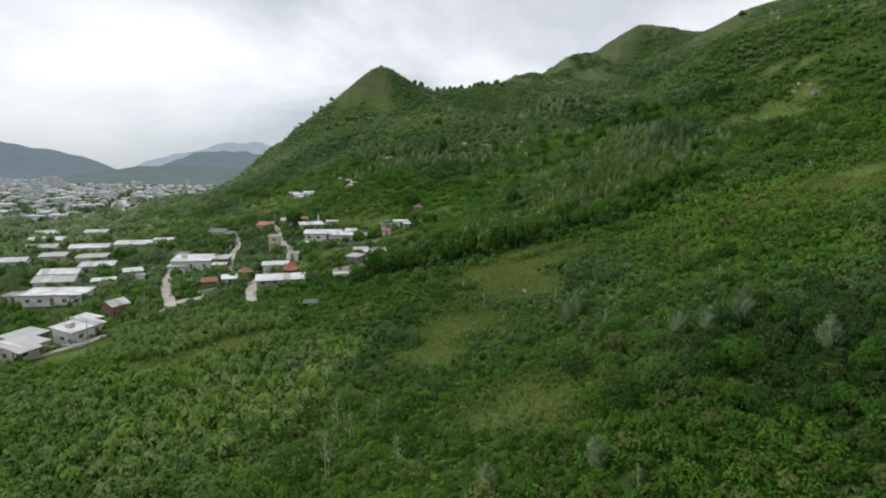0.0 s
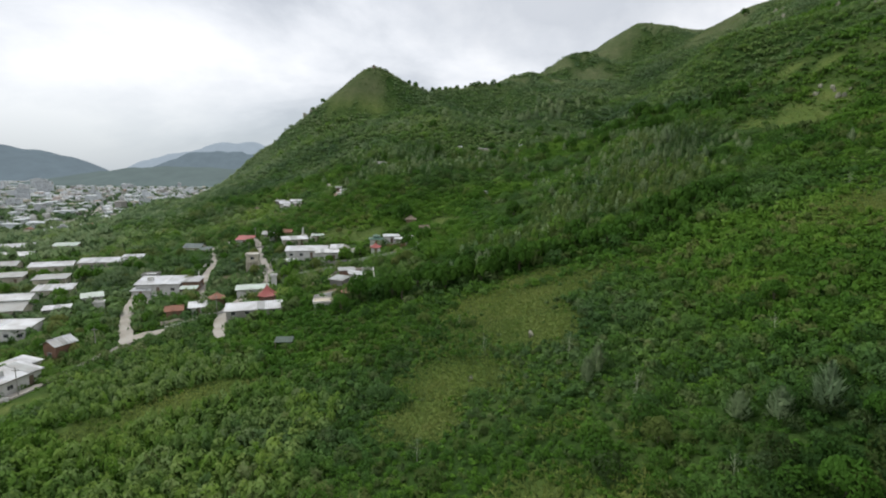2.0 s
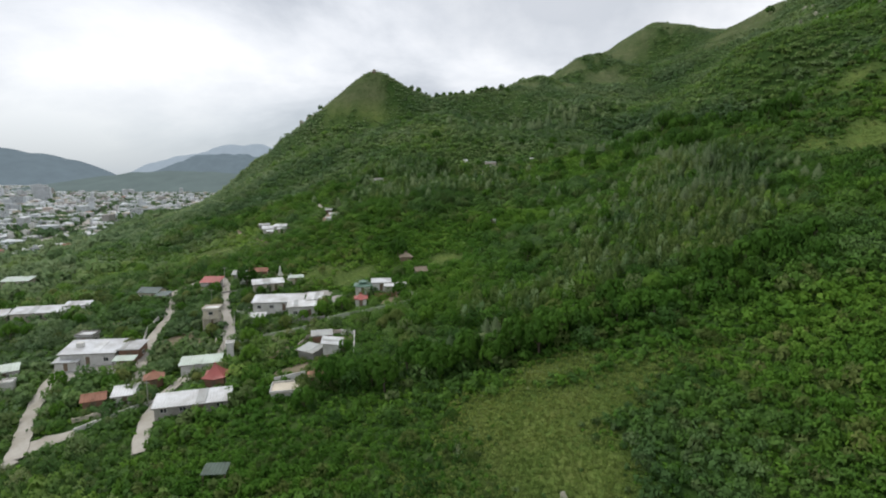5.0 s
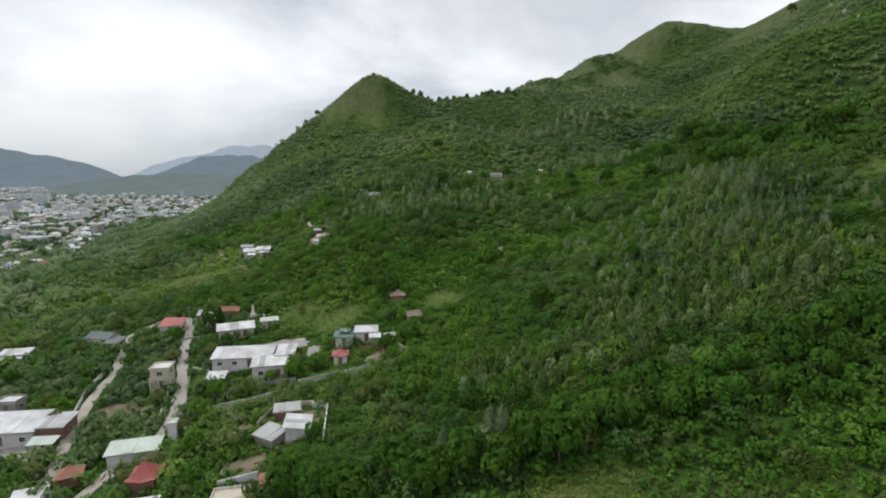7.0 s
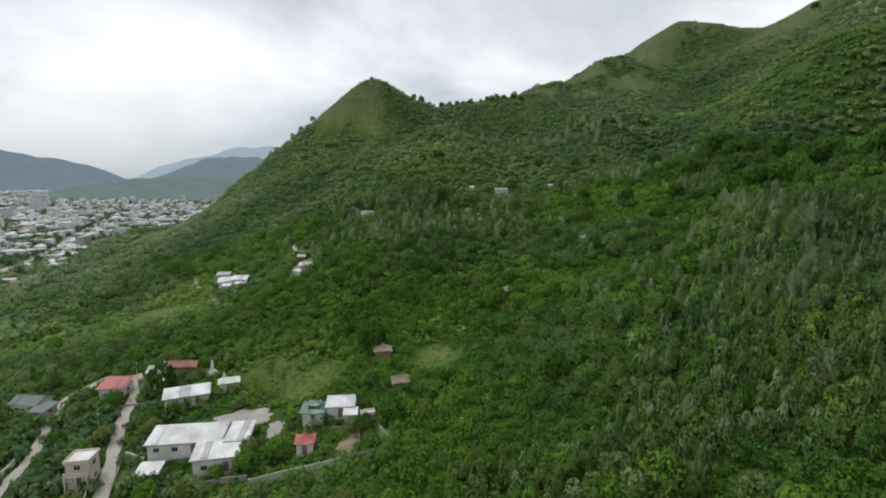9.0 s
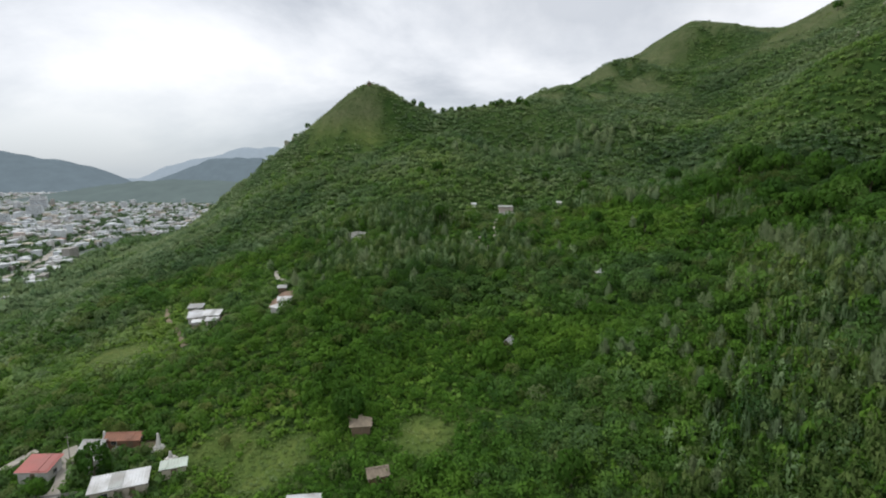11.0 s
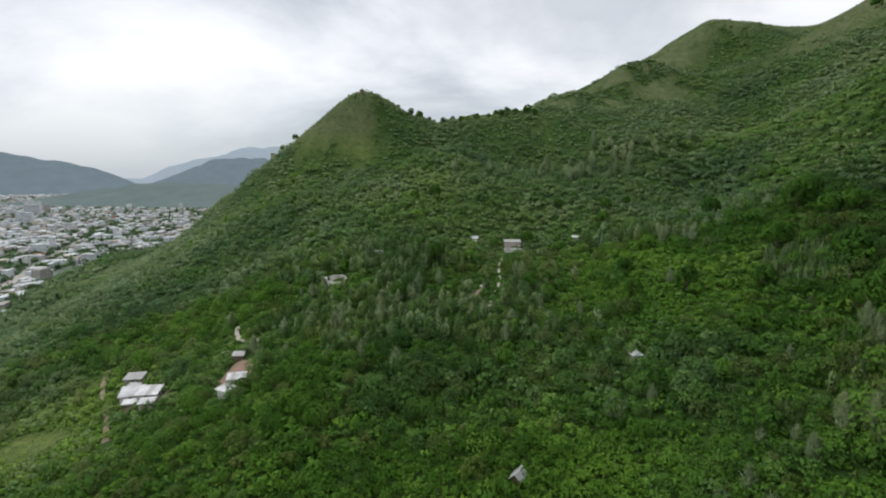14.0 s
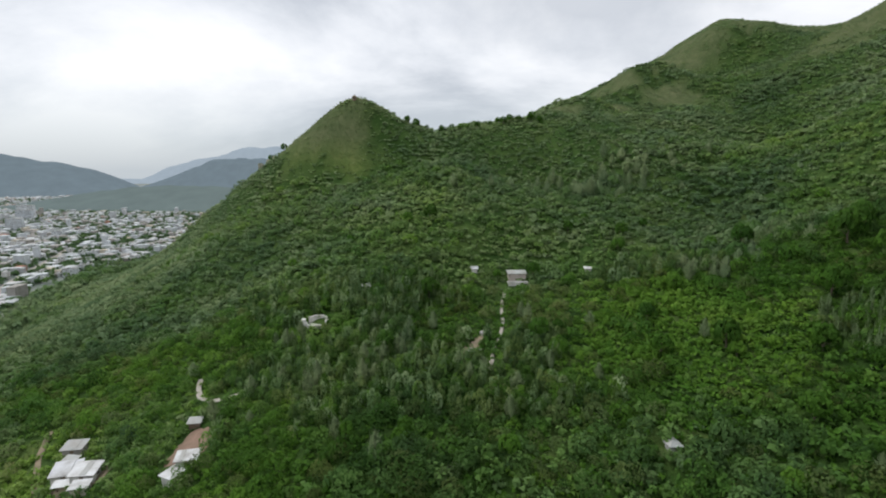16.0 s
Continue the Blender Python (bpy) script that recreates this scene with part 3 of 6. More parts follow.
def house(x, y, turn, l, w, h, roof, roof_mat, wall_mat, label, name="house", rise=0.7, over=0.45, category="house", storeys=1, openings=True, tank=False, clear=0.62, lower=0.0, curl=0.0):
    """A small house on the slope: walls, roof, doors and windows. l runs along its own x, w along y; a shed roof is high at +y."""
    z = max(gz(x, y), gz(x + l / 4 * math.cos(radians(turn)), y + l / 4 * math.sin(radians(turn)))) - lower
    ob = thing(name, pose(x, y, z, 0, 0, turn), label, category)
    deep, l, w, h = -3.0, 0.85 * l, 0.85 * w, 0.86 * h
    if roof == "shed":
        prof = [(-w / 2, deep), (w / 2, deep), (w / 2, h + rise), (-w / 2, h)]
        s = rise / w
        part("wall", prism(prof, -l / 2, l / 2), wall_mat, ob)
        part("roof", sheet(l + 2 * over, (-w / 2 - over, h - s * over + 0.1), (w / 2 + over, h + rise + s * over + 0.1)), roof_mat, ob)
        part("fascia", boxes((-l / 2 - over, -w / 2 - over - 0.05, h - s * over - 0.12, l / 2 + over, -w / 2 - over, h - s * over + 0.12)), GREY, ob)
    elif roof == "gable":
        prof = [(-w / 2, deep), (w / 2, deep), (w / 2, h), (0, h + rise), (-w / 2, h)]
        s = 2 * rise / w
        part("wall", prism(prof, -l / 2, l / 2), wall_mat, ob)
        part("roof", sheet(l + 2 * over, (-w / 2 - over, h - s * over + 0.1), (0.0, h + rise + 0.1)), roof_mat, ob)
        part("roof", sheet(l + 2 * over, (0.02, h + rise + 0.1), (w / 2 + over, h - s * over + 0.1)), roof_mat, ob)
        part("ridge_cap", prism([(-0.25, h + rise + 0.12), (0, h + rise + 0.26), (0.25, h + rise + 0.12)], -l / 2 - over, l / 2 + over), roof_mat, ob)
    elif roof == "hip":
        part("wall", boxes((-l / 2, -w / 2, deep, l / 2, w / 2, h)), wall_mat, ob)
        part("roof", hip(l, w, h, rise, curl, over), roof_mat, ob)
        part("ridge_cap", boxes((-max((l - w) / 2, 0.15) - 0.1, -0.14, h + rise - 0.08, max((l - w) / 2, 0.15) + 0.1, 0.14, h + rise + 0.2), bevel=0.04), roof_mat, ob)
    else:
        part("wall", boxes((-l / 2, -w / 2, deep, l / 2, w / 2, h)), wall_mat, ob)
        part("roof", boxes((-l / 2 - 0.25, -w / 2 - 0.25, h, l / 2 + 0.25, w / 2 + 0.25, h + 0.18)), roof_mat, ob)
        for a in ((-l / 2 - 0.25, -w / 2 - 0.25, l / 2 + 0.25, -w / 2 - 0.1), (-l / 2 - 0.25, w / 2 + 0.1, l / 2 + 0.25, w / 2 + 0.25),
                  (-l / 2 - 0.25, -w / 2 - 0.1, -l / 2 - 0.1, w / 2 + 0.1), (l / 2 + 0.1, -w / 2 - 0.1, l / 2 + 0.25, w / 2 + 0.1)):
            part("parapet", boxes((a[0], a[1], h + 0.18, a[2], a[3], h + 0.55)), wall_mat, ob)
    own = random.Random(int(31 * x + 17 * y))
    if roof in ("shed", "gable") and l > 3.5:
        # odd sheets laid over the roof
        s, low, high = (rise / w, -w / 2, w / 2) if roof == "shed" else (2 * rise / w, -w / 2, 0.0)
        for _ in range(own.choice((0, 1, 1, 2))):
            size = own.uniform(0.8, min(2.4, 0.3 * l))
            v0, v1 = low - 0.2, high + (0.2 if roof == "shed" else 0.0)
            q = part("patch_sheet", sheet(size, (v0, h + (v0 - low) * s + 0.22), (v1, h + (v1 - low) * s + 0.22), pitch=0.4, rib=0.04), own.choice((DULL, TIN, DULL)) if roof_mat in (TIN, DULL) else roof_mat, ob, "odd sheet laid over the roof")
            q.location = (own.uniform(-0.5, 0.5) * (l - size), 0, 0)
    if openings:
        for s in range(storeys):
            base = 2.6 * s
            if base + 1.7 > h:
                break
            for side, span, off in (("-y", l, -w / 2), ("+x", w, l / 2), ("-x", w, -l / 2)):
                n = max(1, int(span / 3.2))
                for i in range(n):
                    u = -span / 2 + span * (i + 0.5) / n
                    px, py = (u, off) if side == "-y" else (off, u)
                    if side == "-y" and i == n // 2 and s == 0:
                        door(ob, px, py, 0.02, side, TIMBER, h=min(2.0, h - 0.15))
                    elif h - base > 1.8:
                        window(ob, px, py, base + 0.8, 1.1, 0.9, side, WHITE)
    if tank:
        zt = h + rise * (roof != "flat") + 0.1
        t = part("water_tank", boxes((-0.8, -0.6, zt - 0.9, 0.8, 0.6, zt + 0.6), bevel=0.12), WHITE, ob, "white box on the roof")
        t.location = (-l / 4, 0, 0)
    if storeys > 1 and roof == "flat":
        part("balcony", boxes((-l / 2, -w / 2 - 1.1, 2.45, l / 2, -w / 2, 2.6), (-l / 2, -w / 2 - 1.1, 2.6, l / 2, -w / 2 - 1.0, 3.4)), wall_mat, ob)
        for u in (-l / 2 + 0.15, 0, l / 2 - 0.15):
            part("column", boxes((u - 0.12, -w / 2 - 1.1, deep, u + 0.12, -w / 2 - 0.86, 2.45)), wall_mat, ob)
    n = max(1, int(max(l, w) / min(l, w) + 0.5))
    for k in range(n):
        f = (k + 0.5) / n - 0.5
        u, v = (l * f, 0) if l >= w else (0, w * f)
        KEEP_OUT.append((x + u * math.cos(radians(turn)) - v * math.sin(radians(turn)), y + u * math.sin(radians(turn)) + v * math.cos(radians(turn)), clear * min(l, w) + 0.1))
    return ob


def lean_to(x, y, turn, l, w, h, mat, label, rise=0.5):
    """An open roof on posts."""
    z, l, w = gz(x, y), 0.85 * l, 0.85 * w
    ob = thing("shelter", pose(x, y, z, 0, 0, turn), label, "shelter")
    part("roof", sheet(l, (-w / 2, h), (w / 2, h + rise)), mat, ob)
    for u in (-l / 2 + 0.3, l / 2 - 0.3):
        for v, top in ((-w / 2 + 0.25, h), (w / 2 - 0.25, h + rise * 0.9)):
            part("post", boxes((u - 0.07, v - 0.07, -2.0, u + 0.07, v + 0.07, top)), TIMBER, ob)
    KEEP_OUT.append((x, y, 0.6 * min(l, w)))
    return ob


# village edge, lowest lane
house(-88, 101, 78, 8, 7, 3.0, "shed", DULL, CREAM, "grey metal-roofed house with cream walls beside the lane", rise=0.8)
house(-93, 108, 78, 8, 6, 2.6, "shed", DULL, GREY, "low grey-roofed outbuilding behind the lane house", rise=0.4)
lean_to(-84.6, 98.5, 78, 6, 2.6, 2.4, DULL, "grey sheet porch roof on timber posts")
house(-83.4, 111.5, 80, 10, 6, 3.1, "shed", TIN, WHITE, "white house with a bright white sheet roof", rise=0.9, tank=True)
house(-86.5, 118, 80, 6, 5, 2.8, "shed", TIN, CREAM, "small annex with a white sheet roof", rise=0.5)
house(-85, 127, 70, 5.2, 4.8, 4.0, "gable", TIN, BRICK, "small gabled house with white roof and brick walls", rise=1.0)
house(-110, 140.5, 6, 19, 7, 3.4, "shed", TIN, WHITE, "long white house with a pale sheet roof", rise=0.7)
house(-123, 142, 6, 6, 5, 2.4, "flat", GREY, WHITE, "low white annex with flat grey roof")
house(-122, 156, 14, 13, 7, 3.2, "gable", DULL, CREAM, "house with a long light grey metal roof", rise=1.3)
house(-128, 166, 15, 13, 7, 3.2, "gable", TIN, WHITE, "white metal-roofed house among dark trees", rise=1.1)
house(-122, 175, 16, 12, 5, 3.0, "shed", TIN, CREAM, "cream house under a long white sheet roof", rise=0.8)
house(-132, 187, 18, 11, 6, 3.6, "shed", DULL, CREAM, "cream block with grey sheet roof", rise=0.6)
house(-104, 166, 35, 6, 4.5, 2.8, "shed", PALEGREEN, WHITE, "small white house with pale greenish roof", rise=0.5)
house(-108, 157, 25, 7, 3, 2.4, "shed", TIN, GREY, "low shed under white roof sheets", rise=0.4)
house(-98, 160, 20, 2.6, 2.4, 2.6, "flat", WHITE, WHITE, "tiny white outhouse beside a garden", openings=False)
house(-147, 208, 20, 16, 9, 3.4, "gable", TIN, CREAM, "broad pale-roofed building at the village edge", rise=1.0)
house(-152, 194, 20, 10, 6, 3.2, "shed", DULL, CREAM, "grey-roofed building beside a larger hall", rise=0.7)
house(-124.5, 206.5, 14, 23, 5.5, 3.0, "shed", TIN, CREAM, "long narrow building with white sheet roof", rise=0.9)
house(-118, 210.6, 14, 8, 4, 3.4, "shed", TIN, WHITE, "white-roofed annex of the long building", rise=0.5)
house(-163, 186, 22, 14, 8, 3.4, "gable", TIN, WHITE, "white-roofed house at the edge of the plain", rise=1.0)
house(-172, 214, 20, 13, 8, 3.4, "gable", DULL, CREAM, "grey-roofed house near the plain", rise=1.1)
house(-186, 236, 20, 18, 8, 3.6, "gable", TIN, WHITE, "long white-roofed hall on the plain", rise=1.1)
house(-205, 262, 30, 15, 9, 3.6, "gable", TIN, CREAM, "pale hall roof standing on the plain", rise=1.2)
house(-182, 262, 15, 12, 7, 3.2, "shed", PALEGREEN, CREAM, "pale greenish roof among garden trees", rise=0.8)

# white compound by the lane
house(-87, 173.6, 8, 15, 8, 3.4, "shed", TIN, WHITE, "large white house with a bright sloping roof", rise=1.1, tank=True)
house(-77.5, 174.4, 8, 5.5, 6, 3.3, "shed", TIN, BRICK, "brick wing with a white sheet roof", rise=0.5)
house(-91, 169.6, 8, 6, 3, 2.7, "shed", TIN, WHITE, "low white front annex with sheet roof", rise=0.3)
house(-96.5, 184.5, 5, 5, 4, 3.0, "flat", TIN, GREY, "small grey pavilion with flat white roof")
lean_to(-76, 168.5, 8, 6, 3.2, 2.4, PALEGREEN, "pale greenish sheet shelter on posts")
house(-65.6, 152.4, 22, 5, 4.2, 2.5, "shed", TIN, WHITE, "small house under a bright white roof", rise=0.6)
house(-48.0, 146.6, 17, 16, 5, 2.3, "shed", TIN, GREY, "long low building with white sheet roof", rise=0.8)
house(-55.5, 165.5, 17, 10, 4.4, 1.9, "shed", PALEGREEN, WHITE, "long shed with pale greenish white roof", rise=0.5)
house(-50.2, 169.5, 17, 1.8, 1.8, 4.4, "flat", WHITE, WHITE, "narrow white stair tower beside a shed", openings=False)
house(-48.0, 156.6, 10, 4.8, 4.6, 2.5, "hip", REDROOF, BRICK, "small pavilion with steep curled red roof", rise=2.9, curl=0.5, name="pavilion", category="pavilion")
house(-63.3, 159, 30, 4, 3.6, 2.4, "hip", ORANGE, BRICK, "small hut with orange tiled roof", rise=1.3, name="hut", category="hut")
house(-71.5, 151, 25, 4.6, 3.4, 2.5, "gable", ORANGE, BRICK, "small brick shed with rusty orange roof", rise=0.8, name="shed", category="shed")
house(-30.4, 150.6, 12, 6.6, 5.6, 0.7, "flat", CREAM, WHITE, "low cream terrace with a flat slab top", openings=False, name="terrace", category="terrace")
house(-25.0, 153.4, 12, 3.0, 2.8, 1.9, "hip", ORANGE, BRICK, "small brick hut with rusty tiled roof", rise=0.8, name="hut", category="hut")
lean_to(-33.5, 124.4, 5, 4.6, 3.0, 1.5, TARP, "grey-green tarpaulin shelter in the scrub")
house(-29.4, 166.4, -28, 5.4, 4.2, 1.9, "shed", DULL, GREY, "grey-roofed house beside a bare yard", rise=0.5)
house(-24.6, 168.4, 100, 6.0, 5.0, 2.0, "shed", TIN, WHITE, "white-roofed house beside a bare yard", rise=0.6)
house(-28.6, 174.2, 16, 5.4, 2.6, 1.9, "shed", DULL, BRICK, "brown brick shed with a patched roof", rise=0.4, name="shed", category="shed")

# upper village
house(-97, 217, -5, 8.0, 5.6, 3.0, "gable", BLUEGREY, CREAM, "house with blue-grey metal roof among trees", rise=1.1)
house(-91.5, 214, -5, 4.0, 4.4, 2.2, "shed", BLUEGREY, GREY, "grey outbuilding with blue-grey roof", rise=0.5)
house(-78.2, 220.8, 4, 7.0, 5, 2.7, "shed", REDROOF, WHITE, "white-walled house with a red sheet roof", rise=1.0)
house(-70.6, 227, 4, 5, 4.2, 2.8, "gable", DULL, GREY, "small house with dark grey roof", rise=0.9)
house(-67.5, 222, 10, 2.8, 2.6, 2.4, "flat", WHITE, WHITE, "tiny white outhouse beside the lane", openings=False)
house(-56.4, 214.5, 24, 11, 4.6, 2.8, "shed", TIN, CREAM, "house with a white sheet roof and porch", rise=0.7)
house(-48.5, 219.5, 24, 5, 2.4, 2.2, "shed", PALEGREEN, CREAM, "narrow shed with pale roof sheets", rise=0.3, name="shed", category="shed")
house(-65.5, 229.6, 6, 8.4, 3.4, 2.3, "gable", ORANGE, BRICK, "long hut with reddish brown roof above the lane", rise=0.8, name="hut", category="hut")
house(-47.4, 198.2, 9, 16.5, 6.4, 3.0, "shed", TIN, WHITE, "long white house with a bright sheet roof", rise=0.9)
house(-38.6, 192.4, 14, 9.2, 6, 3.5, "shed", TIN, WHITE, "white block with sloping white roof", rise=0.5)
house(-36.6, 198.4, 9, 4.6, 7.4, 3.2, "shed", TIN, WHITE, "taller white end wing with sheet roof", rise=0.5)
house(-51.0, 190.4, 8, 4.2, 3.4, 2.0, "shed", TIN, GREY, "small shed under a white roof", rise=0.4, name="shed", category="shed")
house(-64.2, 190.6, 12, 4.8, 4.6, 5.6, "flat", WHITE, CREAM, "two-storey unfinished concrete house with open balcony", storeys=2)
house(-23, 204.8, 5, 5.2, 5, 2.7, "hip", GREENROOF, WHITE, "pavilion with a green tiled hipped roof", rise=1.3, curl=0.35, over=0.7, name="pavilion", category="pavilion")
part("roof", hip(2.0, 2.0, 3.45, 0.8, 0.2, 0.4), GREENROOF, bpy.data.objects["pavilion.001"])
house(-17.4, 205.6, 8, 6.4, 5, 2.9, "shed", TIN, WHITE, "white villa block with sheet roof", rise=0.3)
house(-14.6, 202.2, 8, 2.6, 2.4, 2.5, "shed", TIN, WHITE, "small white porch block of the villa", rise=0.3, openings=False)
house(-10.6, 200.2, 20, 2.8, 1.4, 3.0, "flat", WHITE, WHITE, "tall white gate block beside the villa yard", openings=False)
house(-22, 194.6, 10, 3.6, 3.6, 2.6, "hip", REDROOF, WHITE, "small pavilion with curled red roof", rise=1.5, curl=0.4, name="pavilion", category="pavilion")

# hillside huts
lean_to(-83, 294.6, 18, 5, 3, 2.0, TIN, "white sheet awning before a hillside house")
lean_to(-88, 303.4, -4, 4.6, 3, 2.4, DULL, "grey sheet awning behind a hillside house")
house(-91, 308.5, 12, 5.4, 4.2, 2.8, "shed", DULL, GREY, "grey hut at the edge of the ridge", rise=0.5, name="hut", category="hut")
house(-85.5, 299.0, 20, 6.4, 5.4, 2.3, "shed", TIN, WHITE, "hillside house with white sheet roof", rise=0.9)
house(-79.0, 297.2, 10, 6.2, 5.2, 2.4, "shed", TIN, WHITE, "hillside house with bright sloping roof", rise=0.7)
house(-76.8, 292.5, 14, 4, 3, 2.2, "shed", TIN, PINK, "low pink-walled lean-to hut", rise=0.3, name="hut", category="hut")
house(-51.4, 294.2, 15, 5.2, 3.6, 2.0, "shed", TIN, WHITE, "white-roofed hut on a levelled yard", rise=0.5, name="hut", category="hut")
house(-52.4, 289.8, 75, 4.4, 3.2, 1.8, "shed", TIN, WHITE, "low white annex of a hillside hut", rise=0.3, name="hut", category="hut")
house(-57.5, 308.5, 10, 3.2, 2.0, 1.4, "shed", DULL, TIMBER, "dark timber shelter with grey roof", rise=0.4, name="hut", category="hut")


def ring_ruin(x, y, r, label):
    """A round shelter with a broken white rim, dark and overgrown inside."""
    ob = thing("shelter", pose(x, y, gz(x, y), 0, 0, 20), label, "shelter")
    for k, (h, gap) in enumerate(((1.5, 0), (2.0, 0), (2.2, 0), (2.2, 0), (2.0, 0), (1.3, 1), (0.9, 0), (0.7, 0), (0.6, 1), (0.8, 0), (0.7, 1), (1.8, 0))):
        if gap:
            continue
        q = part("wall_piece", boxes((-0.29 * r, -0.16, -1.2, 0.29 * r, 0.16, h), (-0.3 * r, -0.3, h, 0.3 * r, 0.3, h + 0.16), bevel=0.03), WHITE, ob)
        a = TAU * k / 12
        q.matrix_basis = pose(r * math.cos(a), r * math.sin(a), 0, 0, 0, math.degrees(a) + 90)
    part("floor", boxes((-0.62 * r, -0.62 * r, -1.0, 0.62 * r, 0.62 * r, 0.12), bevel=0.04), MOSSY, ob)
    part("block", boxes((-r - 1.5, -0.9, -1.0, -r - 0.2, 0.9, 2.3), bevel=0.05), WHITE, ob)
    KEEP_OUT.append((x, y, 1.1 * r))
    return ob


ring_ruin(-37, 348.5, 3.4, "round roofless shelter with a broken white rim")
house(31, 378.5, 6, 7.6, 4.6, 1.9, "shed", DULL, PINK, "pinkish hut with a pale front terrace", rise=0.4, name="hut", category="hut")
house(31, 373.6, 6, 8.2, 1.6, 0.6, "flat", WHITE, WHITE, "low white terrace before a hillside hut", openings=False, name="terrace", category="terrace")
house(15, 380.5, 10, 2.4, 2.2, 1.5, "gable", TIN, WHITE, "tiny white hut on the hillside", rise=0.5, name="hut", category="hut")
house(57, 376, 0, 2.4, 1.4, 1.2, "shed", TIN, WHITE, "tiny white-roofed shelter among bushes", rise=0.3, openings=False, name="hut", category="hut")
house(-24, 366, 20, 2.6, 2.0, 1.3, "shed", DULL, WHITE, "small pale hut under trees", rise=0.4, name="hut", category="hut")
house(22, 251, 62, 3.2, 2.2, 1.0, "gable", DULL, TIMBER, "small tilted hut with grey-white roof", rise=0.8, name="hut", category="hut")
house(-11.4, 227, 10, 4.6, 3.8, 2.2, "hip", THATCH, TIMBER, "thatched timber hut in the scrub", rise=1.4, name="hut", category="hut")
house(-5.4, 212.5, 20, 4, 3, 2.1, "gable", THATCH, BRICK, "brown brick hut with thatched roof", rise=0.8, name="hut", category="hut")
house(53, 283, 10, 2.4, 2.2, 1.2, "hip", DULL, WHITE, "small pale dome-like shelter in the scrub", rise=0.9, name="hut", category="hut")
house(15, 325.6, -18, 3.4, 1.2, 0.5, "flat", WHITE, WHITE, "low white slab at a cleared strip", openings=False, name="slab", category="slab", lower=0.1)
house(18.2, 336.8, -18, 3.2, 1.0, 0.5, "flat", WHITE, WHITE, "low white slab on the cleared strip", openings=False, name="slab", category="slab", lower=0.1)
house(-65, 536, 30, 2.6, 2.2, 2.0, "hip", THATCH, TIMBER, "tiny lookout hut on the bare summit", rise=1.2, openings=False, name="hut", category="hut")


def garden_wall(pts, height, mat, label):
    """A wall that follows the land between corner posts."""
    x0, y0 = pts[0]
    ob = thing("garden_wall", pose(x0, y0, gz(x0, y0)), label, "wall")
    z0 = gz(x0, y0)
    for (ax, ay), (bx, by) in zip(pts, pts[1:]):
        n = max(1, int(math.hypot(bx - ax, by - ay) / 3))
        a = math.degrees(math.atan2(by - ay, bx - ax))
        for i in range(n):
            px, py = ax + (bx - ax) * i / n, ay + (by - ay) * i / n
            step = math.hypot(bx - ax, by - ay) / n
            za, zb = gz(px, py) - z0, gz(px + (bx - ax) / n, py + (by - ay) / n) - z0
            sag = 0.08 * math.sin(5.1 * px + 3.7 * py)
            bm = boxes((0.12, -0.09, -1.2, step - 0.12, 0.09, height + sag), bevel=0.015)
            for v in bm.verts:
                v.co.z += (zb - za) * v.co.x / step
            p = part("panel", bm, mat, ob)
            p.matrix_basis = pose(px - x0, py - y0, za, 0, 0, a)
            q = part("post", boxes((-0.15, -0.15, -1.2, 0.15, 0.15, height), (-0.17, -0.17, height, 0.17, 0.17, height + 0.06)), mat, ob)
            q.matrix_basis = pose(px - x0, py - y0, za, 0, 0, a)
            KEEP_OUT.append((px, py, 0.4))
    return ob


garden_wall([(-30, 186.5), (-21, 188.4), (-8, 190.6), (-4.5, 192.5), (-8.5, 199)], 1.3, MOSSY, "stained pale green retaining wall round a villa yard")
garden_wall([(-18.5, 199.5), (-12, 198.2), (-11, 193)], 1.4, BRICK, "brown retaining wall below the villa")
garden_wall([(-24, 176.6), (-20.4, 175), (-18.6, 164)], 1.3, WHITE, "pale garden wall beside the bare yard")
garden_wall([(-53.4, 176.4), (-49.4, 178.4), (-45, 180.1), (-38.8, 181.4), (-33, 183.4)], 1.0, MOSSY, "pale mossy green garden wall above the lane")
garden_wall([(-47, 185), (-40, 187.2), (-31, 188)], 1.2, GREY, "grey retaining wall below the long house")
garden_wall([(-57.6, 177), (-60.6, 186), (-65, 194)], 0.8, PINK, "low brownish wall along the lane")
garden_wall([(-53.2, 180), (-56.6, 187), (-60, 195.4)], 0.6, GREY, "low grey kerb wall along the lane")
garden_wall([(-34, 172), (-33, 176.4), (-27, 177.8), (-21.6, 177.4)], 1.0, PINK, "crumbling brown wall round the bare yard")
garden_wall([(-58.5, 198.5), (-52, 203.6)], 0.8, WHITE, "low white wall before the long house")
garden_wall([(-84, 200), (-83, 190), (-78, 178.6)], 1.1, WHITE, "pale wall along the narrow lane")
garden_wall([(-66, 215), (-78, 214), (-83, 212)], 0.7, GREY, "low grey terrace wall by the lane")
garden_wall([(-34, 154.2), (-27.6, 155.6)], 1.6, WHITE, "row of white posts behind a terrace")
garden_wall([(-69, 141.5), (-62, 149), (-58, 151)], 0.9, WHITE, "low pale wall along the lane")
garden_wall([(-90, 104), (-79, 106)], 0.8, WHITE, "low white wall at the lane")
garden_wall([(-72, 145), (-66, 148)], 1.0, CREAM, "cream wall by the lane")
garden_wall([(-60, 197), (-55, 195)], 1.0, WHITE, "short white wall by the lane")


